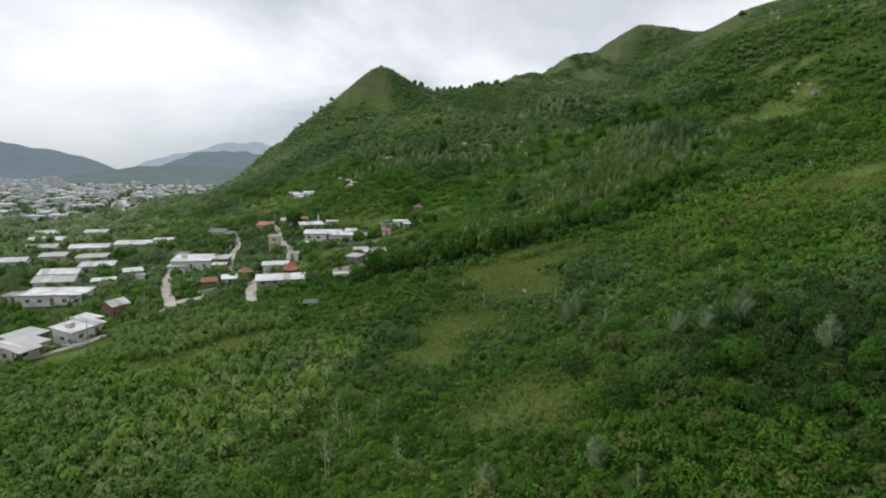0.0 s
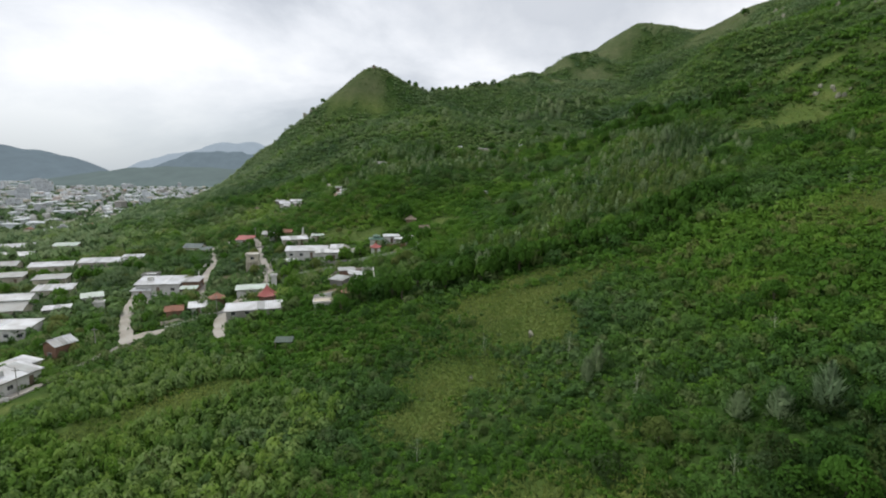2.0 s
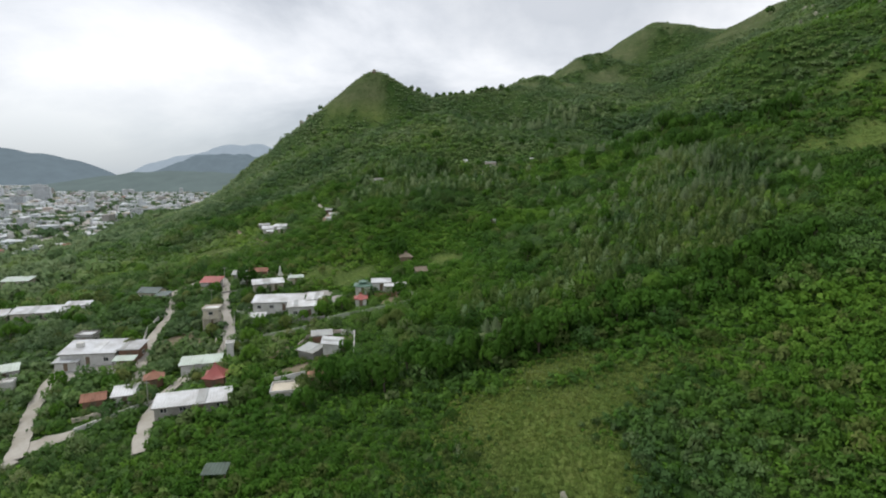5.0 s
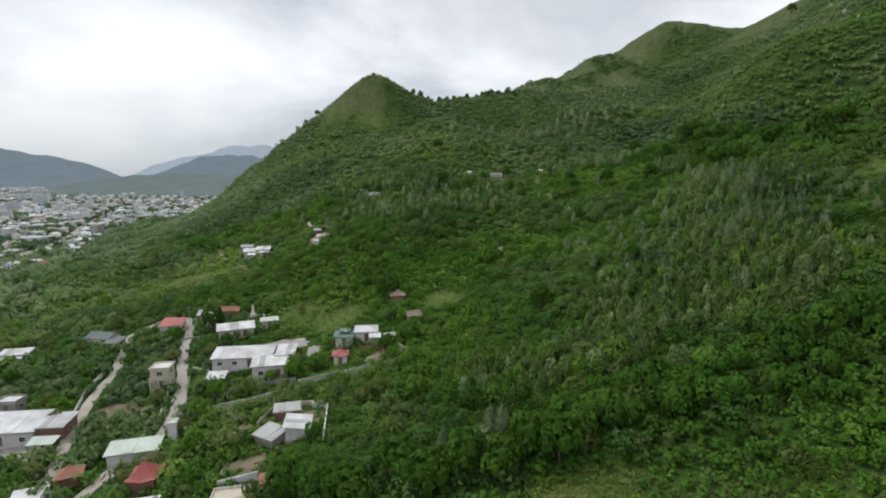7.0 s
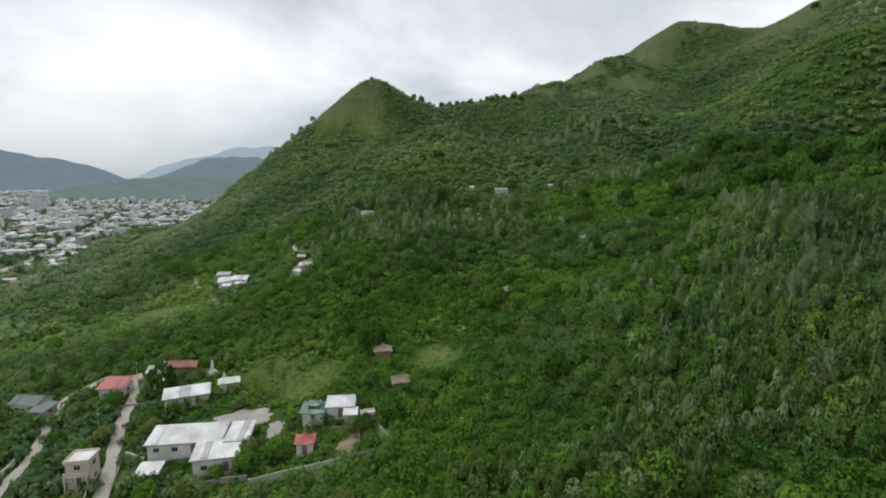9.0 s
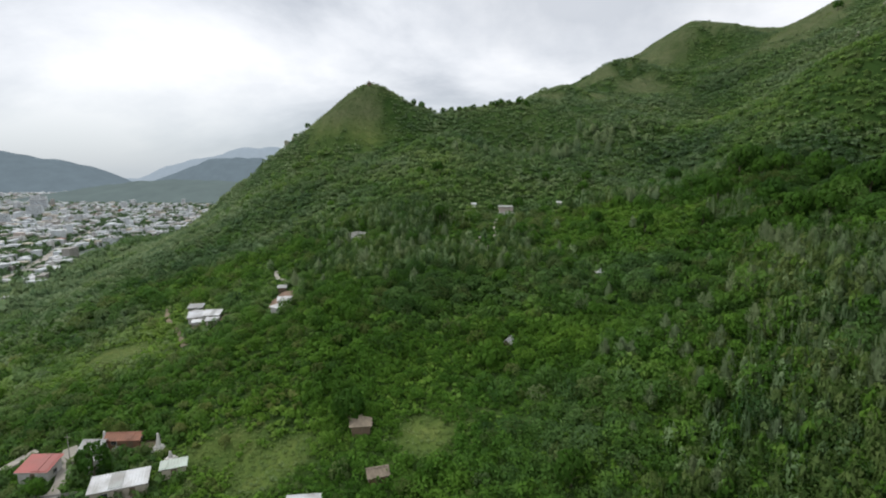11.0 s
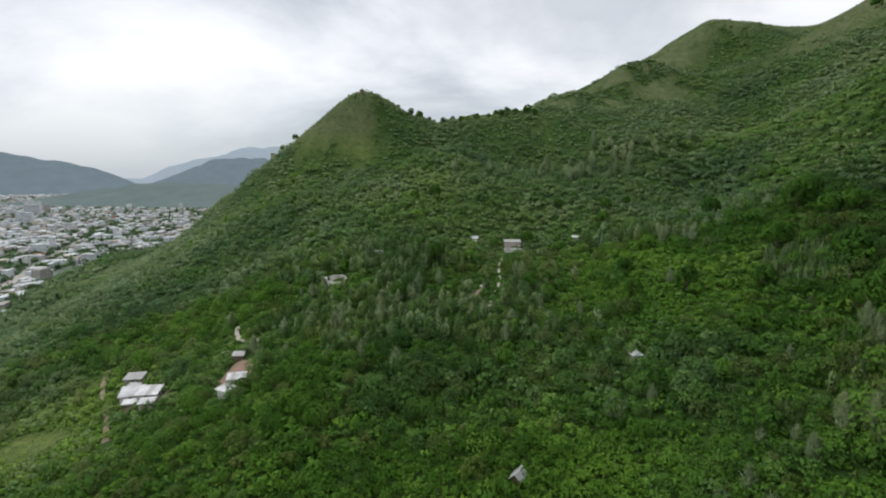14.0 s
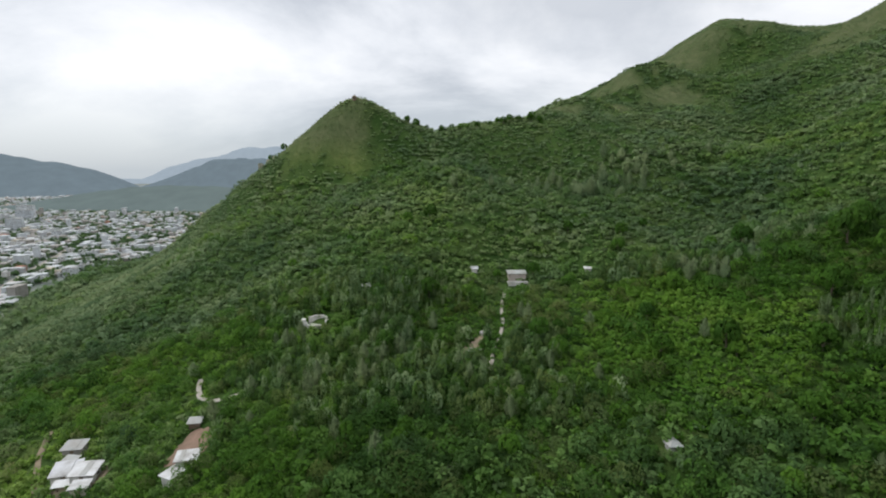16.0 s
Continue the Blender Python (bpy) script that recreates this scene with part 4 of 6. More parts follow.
def shrine(x, y, h, label):
    """A white tiered memorial on a plinth: plain turned shape."""
    ob = thing("memorial", pose(x, y, gz(x, y)), label, "memorial")
    part("plinth", boxes((-1.1, -1.1, -1.5, 1.1, 1.1, 0.5), (-0.8, -0.8, 0.5, 0.8, 0.8, 0.9), bevel=0.05), WHITE, ob)
    bm = bmesh.new()
    tube(bm, [(0, 0, 0.9), (0, 0, h * 0.4), (0.05, 0, h * 0.6), (0.05, 0, h * 0.8), (0, 0, h)], 0.6, 0.22, 10)
    part("shaft", bm, WHITE, ob)
    KEEP_OUT.append((x, y, 2.0))


shrine(-56.6, 227.4, 3.8, "tall white memorial on a stepped plinth")
shrine(-71.5, 231, 2.8, "small white memorial among bushes")
shrine(-66.5, 228.8, 2.4, "small white memorial above the lane")
shrine(-51.6, 223.4, 2.2, "low white memorial beside bushes")


def utility_pole(x, y, h=5.8):
    ob = thing("utility_pole", pose(x, y, gz(x, y)), "thin grey concrete utility pole beside the lane", "pole", "poles along the lane")
    bm = bmesh.new()
    tube(bm, [(0, 0, -1), (0, 0, h)], 0.11, 0.07, 8)
    part("shaft", bm, GREY, ob)
    part("crossarm", boxes((-0.7, -0.05, h - 0.7, 0.7, 0.05, h - 0.58)), GREY, ob)


for px, py in ((-61.8, 184), (-70.6, 204), (-76, 226), (-53, 172), (-59.5, 150), (-79, 130), (-79, 108)):
    utility_pole(px, py)


# ---- vegetation ----
rng = np.random.default_rng(7)


def frames_of(d, r):
    """Two directions across each direction d."""
    side = np.cross(d, r)
    side /= np.linalg.norm(side, axis=1, keepdims=True) + 1e-9
    return side, np.cross(d, side)


def softened(v):
    return v / (np.linalg.norm(v, axis=1, keepdims=True) + 1e-9)


def leaf_cloud(n, lobes, leaf, upright=0.0, width=0.62):
    """n leaf clumps on a lobed crown of radius 1 and height 1: triangles and a small tone for each."""
    ang = rng.uniform(0, TAU, lobes)
    rad = np.sqrt(rng.uniform(0, 1, lobes)) * 0.58
    size = rng.uniform(0.34, 0.52, lobes)
    mid = np.stack([rad * np.cos(ang), rad * np.sin(ang), rng.uniform(0.34, 0.62, lobes) * (1.1 - 0.45 * rad)], -1)
    which = rng.integers(0, lobes, n)
    d = rng.normal(size=(n, 3))
    d[:, 2] = np.abs(d[:, 2]) * 0.9 - 0.25
    d /= np.linalg.norm(d, axis=1, keepdims=True)
    p = mid[which] + d * size[which, None] * rng.uniform(0.72, 1.05, (n, 1))
    p[:, 2] = np.maximum(p[:, 2], 0.02)
    nrm = d + rng.normal(size=(n, 3)) * 0.55 + np.array([0, 0, 0.6])
    nrm /= np.linalg.norm(nrm, axis=1, keepdims=True)
    a, b = frames_of(nrm, rng.normal(size=(n, 3)))
    if upright:
        a = a * (1 - upright) + np.array([0, 0, 1.0]) * upright
    s = leaf * rng.uniform(0.7, 1.35, (n, 1))
    tri = np.stack([p + a * s, p - a * s * 0.55 + b * s * width, p - a * s * 0.55 - b * s * width], 1)
    return tri, rng.normal(0, 0.055, n), softened(0.75 * d + 0.45 * nrm + np.array([0, 0, 0.35]))


def crown(n, lobes, leaf, tall=0.42):
    """A tree crown of radius 1 and height 1: billows of leaf clumps set over a dome."""
    i = np.arange(lobes)
    h = (i + 0.5) / lobes
    q = 2.39996 * i + rng.uniform(0, TAU)
    out = 0.64 * np.sqrt(1 - h * h) * rng.uniform(0.75, 1.12, lobes)
    mid = np.stack([out * np.cos(q), out * np.sin(q), 0.30 + tall * h * rng.uniform(0.85, 1.1, lobes)], -1)
    size = rng.uniform(0.25, 0.40, lobes)
    which = rng.integers(0, lobes, n)
    away = softened(mid - np.array([0, 0, 0.2]))
    d = softened(softened(rng.normal(size=(n, 3))) + 0.75 * away[which])
    p = mid[which] + d * size[which, None] * rng.uniform(0.84, 1.06, (n, 1))
    p[:, 2] = np.maximum(p[:, 2], 0.02)
    nrm = softened(d + rng.normal(size=(n, 3)) * 0.45 + np.array([0, 0, 0.4]))
    a, b = frames_of(nrm, rng.normal(size=(n, 3)))
    s = leaf * rng.uniform(0.65, 1.35, (n, 1))
    tri = np.stack([p + a * s, p - a * s * 0.55 + b * s * 0.62, p - a * s * 0.55 - b * s * 0.62], 1)
    return tri, rng.normal(0, 0.045, n) + rng.normal(0, 0.05, lobes)[which], softened(0.9 * d + 0.25 * away[which] + 0.25 * nrm + np.array([0, 0, 0.25]))


def plume(n, leaf, thin=0.5):
    """A slender upright feathery crown of radius 1 and height 1."""
    z = rng.uniform(0.12, 1.0, n)
    r = np.sqrt(rng.uniform(0, 1, n)) * np.clip(1.15 * np.sin(math.pi * z ** 0.75), 0.05, 1)
    q = rng.uniform(0, TAU, n)
    p = np.stack([r * np.cos(q), r * np.sin(q), z], -1)
    nrm = np.stack([np.cos(q) * 0.5, np.sin(q) * 0.5, np.full(n, 0.8)], -1) + rng.normal(size=(n, 3)) * 0.35
    nrm /= np.linalg.norm(nrm, axis=1, keepdims=True)
    s = leaf * rng.uniform(0.6, 1.3, (n, 1))
    a = np.stack([0.75 * np.cos(q), 0.75 * np.sin(q), np.full(n, 0.42)], -1) + rng.normal(size=(n, 3)) * np.array([0.3, 0.3, 0.12])
    b = np.stack([-np.sin(q), np.cos(q), np.zeros(n)], -1) + rng.normal(size=(n, 3)) * np.array([0.3, 0.3, 0.06])
    tri = np.stack([p + a * s, p - a * s * 0.6 + b * s * thin, p - a * s * 0.6 - b * s * thin], 1)
    return tri, rng.normal(0, 0.09, n), softened(np.stack([np.cos(q), np.sin(q), np.full(n, 1.5)], -1) + 0.4 * nrm)


def rosette(n, leaf):
    """A young upright plant: long leaves rising and arching from short stems."""
    q = rng.uniform(0, TAU, n)
    z = rng.uniform(0.15, 0.85, n)
    p = np.stack([0.35 * np.cos(q), 0.35 * np.sin(q), z], -1)
    out = np.stack([np.cos(q), np.sin(q), rng.uniform(0.2, 1.1, n)], -1)
    side = np.stack([-np.sin(q), np.cos(q), np.zeros(n)], -1)
    s = leaf * rng.uniform(0.7, 1.2, (n, 1))
    tri = np.stack([p + out * s * 0.8, p + side * s * 0.36, p - side * s * 0.36], 1)
    return tri, rng.normal(0, 0.08, n), softened(0.5 * out + np.array([0, 0, 0.9]))


def sapling(n, leaf):
    """A soft upright young tree of radius 1 and height 1, paler upwards."""
    z = rng.uniform(0.05, 1.0, n)
    q = rng.uniform(0, TAU, n)
    r = np.sqrt(np.clip(1 - ((z - 0.42) / 0.6) ** 2, 0, 1)) * (0.8 + 0.25 * np.sin(3 * q + rng.uniform(0, 6)))
    p = np.stack([r * np.cos(q), r * np.sin(q), z], -1)
    out = softened(np.stack([np.cos(q), np.sin(q), 1.3 * (z - 0.2)], -1))
    a, b = frames_of(softened(out + 0.5 * rng.normal(size=(n, 3))), rng.normal(size=(n, 3)))
    s = leaf * rng.uniform(0.7, 1.3, (n, 1))
    tall = np.array([1, 1, 0.5])
    tri = np.stack([p + a * s * tall, p - (a * 0.6 - b * 0.5) * s * tall, p - (a * 0.6 + b * 0.5) * s * tall], 1)
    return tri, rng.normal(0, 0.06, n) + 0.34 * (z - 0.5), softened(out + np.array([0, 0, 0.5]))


def taken(x, y, margin=0.0):
    """Where houses, roads and yards stand."""
    ko = np.array(KEEP_OUT)
    hit = np.zeros(len(x), bool)
    for kx, ky, kr in ko:
        hit |= (x - kx) ** 2 + (y - ky) ** 2 < (kr + margin) ** 2
    return hit


def blob(x, y, cx, cy, rx, ry):
    return np.exp(-((x - cx) / rx) ** 2 - ((y - cy) / ry) ** 2)


def grassy(x, y):
    """0 in scrub, 1 on open grass."""
    g = np.zeros(len(x))
    for row in ((8, 61, 9, 8), (19, 118, 8, 13), (21, 110, 9, 8), (4, 98, 9, 8), (-2, 88, 8, 6), (-36, 227, 13, 10), (2, 222, 7, 9), (25, 140, 9, 5), (13, 131, 9, 6), (24, 128, 11, 8), (33, 133, 9, 5),
                (-108, 288, 12, 9), (-112, 314, 6, 6), (-55, 93, 6, 4), (-48, 99, 6, 3), (-42, 104, 6, 3), (-39, 107, 8, 3), (-129, 293, 5, 3), (-122, 301, 5, 3), (-116, 307, 5, 4), (-31, 219, 9, 8), (-79, 99, 4, 3.5), (-75.5, 106, 3.5, 4), (-64, 516, 22, 26), (-86, 520, 18, 22), (155, 247, 6, 6), (165, 235, 8, 5), (178, 231, 10, 5), (150, 214, 6, 6),
                (300, 830, 75, 60), (340, 775, 60, 40), (378, 690, 45, 50), (84, 590, 12, 14), (160, 675, 24, 24), (184, 630, 12, 20), (-61, 545, 20, 14), (-84, 536, 22, 14), (-108, 532, 16, 12), (-40, 546, 12, 9),  (250, 780, 40, 40), (178, 640, 26, 30), (130, 612, 14, 12), (96, 640, 16, 24), (130, 690, 20, 30), (175, 735, 26, 34), (215, 770, 30, 34), (330, 640, 50, 40), (285, 430, 24, 40), (104, 124, 16, 10), (140, 215, 20, 12)):
        g = np.maximum(g, blob(x, y, *row))
    g = g * np.where(y < 330, 0.45 + 1.05 * grid_noise(x, y, 8, 13), 1.0)
    return g + (0.35 + 0.5 * np.clip(g, 0, 1)) * (grid_noise(x, y, 17, 11) - 0.5) + (0.3 + 0.4 * np.clip(g, 0, 1)) * (grid_noise(x, y, 6, 12) - 0.5)


gv = np.empty(3 * nx * ny)
ground.data.vertices.foreach_get("co", gv)
gv = gv.reshape(-1, 3)
ground.data.attributes.new("turf", "FLOAT", "POINT").data.foreach_set("value", np.clip((grassy(gv[:, 0], gv[:, 1]) - 0.28) / 0.6, 0, 0.85).astype(np.float32))


def feathery(x, y):
    """1 where the pale feathery trees stand close."""
    g = np.zeros(len(x))
    for row in ((82, 215, 34, 24), (92, 245, 26, 26), (60, 205, 18, 10), (112, 372, 26, 10), (80, 462, 34, 18), (-24, 313, 18, 12), (-10, 360, 40, 16), (104, 300, 10, 20)):
        g = np.maximum(g, blob(x, y, *row))
    return g + 0.5 * (grid_noise(x, y, 11, 21) - 0.5)


def village(x, y):
    g = np.zeros(len(x))
    for row in ((-60, 185, 45, 42), (-100, 150, 40, 50), (-20, 185, 22, 24), (-130, 200, 45, 40)):
        g = np.maximum(g, blob(x, y, *row))
    return g


def lightness(x, y):
    """Paler low scrub and darker woods; also valley shade and haze painted as tone."""
    g = np.zeros(len(x))
    for cx, cy, rx, ry, v in ((75, 318, 34, 34, 0.08), (-5, 245, 34, 24, 0.10), (45, 262, 40, 16, 0.03), (60, 195, 40, 30, 0.07), (-112, 292, 26, 24, 0.2), (-36, 226, 16, 14, 0.2), (60, 130, 40, 18, 0.12), (110, 150, 40, 30, 0.1),
                              (128, 300, 20, 34, -0.2), (-80, 430, 70, 40, -0.12), (44, 54, 20, 22, -0.22), (176, 316, 30, 30, -0.2), (152, 250, 14, 12, 0.14), (80, 285, 34, 40, -0.12), (110, 430, 60, 34, -0.12), (25, 148, 60, 7, -0.2), (8, 165, 30, 12, -0.08), (-30, 290, 40, 14, -0.14), (10, 300, 24, 14, -0.14),
                              (-150, 370, 50, 60, -0.16), (-100, 420, 40, 30, -0.12), (-180, 310, 40, 22, -0.14), (-110, 335, 14, 12, 0.16), (-98, 354, 14, 12, 0.14), (-84, 371, 14, 12, 0.14), (-64, 395, 16, 14, 0.14), (-40, 424, 14, 12, 0.14), (-114, 298, 14, 14, 0.12), (-132, 268, 16, 12, 0.16), (148, 395, 26, 50, -0.2), (140, 330, 24, 34, -0.14), (240, 640, 50, 26, -0.16), (215, 560, 26, 40, -0.12), (-12, 437, 16, 18, 0.2), (230, 600, 40, 60, -0.12), (190, 400, 30, 26, 0.12), (25, 60, 26, 26, -0.08), (58, 284, 46, 22, -0.09), (-5, 320, 44, 26, -0.12), (0, 255, 60, 22, -0.07), (-110, 320, 60, 50, 0.06), (84, 170, 40, 40, -0.05)):
        g = g + 1.35 * v * blob(x, y, cx, cy, rx, ry)
    return g


def in_view(x, y):
    """The wedge of land that lies open to the walk."""
    return (np.abs(x - 0.02 * y) < 1.02 * y + 5) & (y > 24)


def spots(x0, x1, y0, y1, gap, open_land=True):
    gx_, gy_ = np.meshgrid(np.arange(x0, x1, gap), np.arange(y0, y1, gap))
    x, y = gx_.ravel() + rng.uniform(-0.55, 0.55, gx_.size) * gap, gy_.ravel() + rng.uniform(-0.55, 0.55, gx_.size) * gap
    ok = in_view(x, y) == open_land
    return x[ok], y[ok]


def plant(x, y, rad, high, tone, kinds, ash=None):
    """Sets a plant of one of the kinds on each spot; gives all the triangles and tones."""
    z = land(x, y)
    turn = rng.uniform(0, TAU, len(x))
    pick = rng.integers(0, len(kinds), len(x))
    tris, tones, greys, ways = [], [], [], []
    for k, (tri, small, way) in enumerate(kinds):
        i = np.nonzero(pick == k)[0]
        c, s = np.cos(turn[i])[:, None, None], np.sin(turn[i])[:, None, None]
        t = tri[None]
        px = (t[..., 0] * c - t[..., 1] * s) * rad[i][:, None, None] + x[i][:, None, None]
        py = (t[..., 0] * s + t[..., 1] * c) * rad[i][:, None, None] + y[i][:, None, None]
        pz = t[..., 2] * high[i][:, None, None] + z[i][:, None, None] - 0.1
        tris.append(np.stack([px, py, pz], -1).reshape(-1, 3, 3))
        tones.append((tone[i][:, None] + small[None]).ravel())
        c, s = c[:, :, 0], s[:, :, 0]
        ways.append(np.stack([way[None, :, 0] * c - way[None, :, 1] * s, way[None, :, 0] * s + way[None, :, 1] * c, np.repeat(way[None, :, 2], len(i), 0)], -1).reshape(-1, 3))
        greys.append(np.repeat(ash[i], len(small)) if ash is not None else np.zeros(len(i) * len(small)))
    return np.concatenate(tris), np.clip(np.concatenate(tones), 0, 1), np.concatenate(ways), np.concatenate(greys)


def scrub(name, x, y, size, kinds, label, mat, low=0.75, tone=0.0, skip_grass=0.55, ash_haze=0.0):
    """A cover of bushes as one stuff object."""
    ok = ~taken(x, y)
    g = grassy(x, y)
    ok &= rng.uniform(0, 1, len(x)) < np.clip((skip_grass + 0.25 - g) / 0.5, np.where(y > 400, 0.03, 0.10), 1)
    x, y, g = x[ok], y[ok], g[ok]
    big = grid_noise(x, y, 23, 31)
    grow = (0.62 + 0.75 * big) * rng.uniform(0.65, 1.3, len(x)) * np.clip(1.2 - 1.1 * g, 0.35, 1.1)
    rad = size * grow
    high = rad * rng.uniform(1.0, 1.7, len(x)) * low / 0.75
    # t and ash also carry haze: leaves painted paler and greyer towards low x
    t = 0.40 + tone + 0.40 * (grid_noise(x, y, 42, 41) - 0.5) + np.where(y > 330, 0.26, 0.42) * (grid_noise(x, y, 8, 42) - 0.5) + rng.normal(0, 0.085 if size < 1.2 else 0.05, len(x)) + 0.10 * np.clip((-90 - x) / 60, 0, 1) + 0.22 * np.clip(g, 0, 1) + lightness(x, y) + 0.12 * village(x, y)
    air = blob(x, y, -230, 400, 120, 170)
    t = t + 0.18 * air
    ash = np.clip(0.12 + 0.3 * air + ash_haze + 0.9 * (grid_noise(x, y, 31, 61) - 0.5) + rng.normal(0, 0.13, len(x)) + 0.35 * village(x, y) + 0.35 * np.clip((-90 - x) / 60, 0, 1) - 2.0 * np.clip(lightness(x, y) - 0.02, 0, 0.2), 0, 0.9)
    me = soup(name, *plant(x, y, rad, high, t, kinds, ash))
    me.materials.append(mat)
    return tagged(new(name, me), label, "bushes", kind="stuff")


def crowns(name, x, y, small, large, kinds, label, mat, tone=0.0, ash_haze=0.0, spread=0.17, tall=1.35):
    """Trees of all sizes whose crowns close into a canopy, as one stuff object."""
    ok = ~taken(x, y, 1.1) & (grassy(x, y) < rng.uniform(0.1, 0.5, len(x)))
    x, y = x[ok], y[ok]
    rad = small + (large - small) * rng.uniform(0, 1, len(x)) ** 1.5 * (0.45 + 0.85 * grid_noise(x, y, 27, 33))
    high = rad * rng.uniform(0.8, 1.2, len(x)) * tall
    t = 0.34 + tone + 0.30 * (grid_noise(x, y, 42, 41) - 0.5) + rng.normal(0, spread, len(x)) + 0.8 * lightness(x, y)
    # haze over the left flank, painted into tone and grey of the crowns
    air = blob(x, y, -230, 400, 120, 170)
    ash = np.clip(0.10 + ash_haze + 0.3 * air + 0.7 * (grid_noise(x, y, 31, 61) - 0.5) + rng.normal(0, 0.16, len(x)), 0, 0.9)
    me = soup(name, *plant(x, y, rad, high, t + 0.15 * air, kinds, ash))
    me.materials.append(mat)
    return tagged(new(name, me), label, "trees", kind="stuff")


def low_scrub(x, y):
    """1 where only low bright scrub grows."""
    g = np.zeros(len(x))
    for row in ((72, 322, 26, 28), (66, 300, 20, 14), (-4, 238, 20, 20), (-30, 216, 16, 14), (-106, 282, 26, 18), (100, 150, 34, 16), (80, 132, 40, 20), (30, 250, 24, 10), (50, 156, 12, 6), (176, 240, 30, 22), (-12, 440, 18, 20), (120, 205, 26, 16)):
        g = np.maximum(g, blob(x, y, *row))
    return g


NEAR = [leaf_cloud(70, int(rng.integers(4, 8)), 0.195) for _ in range(8)]
MIDDLE = [leaf_cloud(60, int(rng.integers(4, 8)), 0.215) for _ in range(8)]
FAR = [leaf_cloud(23, int(rng.integers(3, 6)), 0.35) for _ in range(8)]
FARTHEST = [leaf_cloud(16, 4, 0.42) for _ in range(6)]
PLUMES_FAR = [plume(46, 0.40, 0.4) for _ in range(6)]
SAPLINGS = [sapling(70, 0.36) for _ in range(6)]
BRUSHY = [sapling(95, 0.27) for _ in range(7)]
FINE = [leaf_cloud(118, int(rng.integers(5, 9)), 0.115) for _ in range(8)]

# the slope behind and beside the first view
x, y = spots(-190, 210, -90, 250, 3.7, False)
k = np.abs(x) < 190
scrub("outer_scrub", x[k], y[k], 2.8, FARTHEST, "green scrub on the slope round about", LEAF)

# the young plantation on the flat
px_, py_ = spots(-100, -12, 40, 126, 1.62)
field = (blob(px_, py_, -58, 86, 36, 36) + 0.35 * (grid_noise(px_, py_, 12, 5) - 0.5) > 0.34) & ~taken(px_, py_) & (grassy(px_, py_) < 0.38)
fx_, fy_ = px_[field], py_[field]
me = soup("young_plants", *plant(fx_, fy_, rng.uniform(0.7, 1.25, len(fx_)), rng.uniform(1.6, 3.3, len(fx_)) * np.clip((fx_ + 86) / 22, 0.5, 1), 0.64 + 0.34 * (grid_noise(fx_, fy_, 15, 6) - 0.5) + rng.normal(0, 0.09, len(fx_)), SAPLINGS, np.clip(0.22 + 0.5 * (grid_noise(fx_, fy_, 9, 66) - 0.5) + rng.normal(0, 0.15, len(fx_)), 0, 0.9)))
me.materials.append(LEAF)
tagged(new("young_plants", me), "field of young light green upright plants", "plants", kind="stuff")


def outside_field(x, y):
    return ~(blob(x, y, -58, 86, 36, 36) > 0.42)


x, y = spots(-120, 118, 20, 136, 1.5)
k = outside_field(x, y) | (rng.uniform(0, 1, len(x)) < 0.12)
x, y = x[k], y[k]
lot = rng.uniform(0, 1, len(x))
close = (np.hypot(x - 5, y) < 82) & (lot > 0.14)
scrub("foreground_scrub", x[close], y[close], 1.08, [leaf_cloud(125, int(rng.integers(5, 9)), 0.135) for _ in range(8)], "dense small-leaved green scrub on the nearest slope", LEAF)
other = ~close & (lot > 0.14)
scrub("near_scrub", x[other], y[other], 1.05, NEAR, "dense low green scrub covering the slope", LEAF)
scrub("olive_scrub", x[lot <= 0.14], y[lot <= 0.14], 1.1, NEAR, "olive-brown bushes scattered through the scrub", OLIVE, tone=0.1)
x, y = spots(-30, 118, 24, 136, 4.2)
k = outside_field(x, y) & (rng.uniform(0, 1, len(x)) < np.clip(0.5 - 2.0 * lightness(x, y), 0.12, 0.9))
x, y = x[k], y[k]
k = rng.uniform(0, 1, len(x)) < 0.3
crowns("near_crowns", x[~k], y[~k], 1.1, 2.7, [crown(430, 15, 0.078) for _ in range(6)], "rounded taller bushes standing in the scrub", LEAF, tone=-0.06)
crowns("near_olive_crowns", x[k], y[k], 1.1, 2.3, [crown(400, 13, 0.08) for _ in range(5)], "rounded olive-brown bushes standing in the scrub", OLIVE, tone=0.12)
x, y = spots(-175, 175, 136, 262, 2.55)
close = (x > -25) & (x < 125) & (y > 150) & (np.hypot(x - 40, y - 170) < 105)
scrub("slope_scrub", x[close], y[close], 1.85, FINE, "dense green leafy bushes on the near slope", LEAF, low=0.65, tone=-0.08)
x, y = x[~close], y[~close]
lot = rng.uniform(0, 1, len(x)) < 0.1
scrub("olive_bushes", x[lot], y[lot], 1.8, MIDDLE, "olive-brown bushes on the middle slope", OLIVE, tone=0.1, low=0.7)
x, y = x[~lot], y[~lot]
scrub("middle_scrub", x, y, 1.75, MIDDLE, "dense green bushes on the middle slope", LEAF, low=0.65)
x, y = spots(-150, 150, 262, 365, 3.2)
# a little haze goes into the leaf tone and grey here
scrub("wood_scrub", x, y, 1.8, MIDDLE, "thick green bushes on the wooded slope", LEAF, tone=0.15, ash_haze=0.14, low=0.6)
x, y = spots(-360, 300, 262, 480, 3.3)
k = (y > 365) | (np.abs(x) > 150)
# raised tone and grey paint the haze of distance into these leaves
scrub("upper_scrub", x[k], y[k], 2.0, FAR, "thick green woodland on the upper slope", LEAF, tone=0.42, ash_haze=0.6, low=0.46)
x, y = spots(118, 175, 80, 136, 1.9)
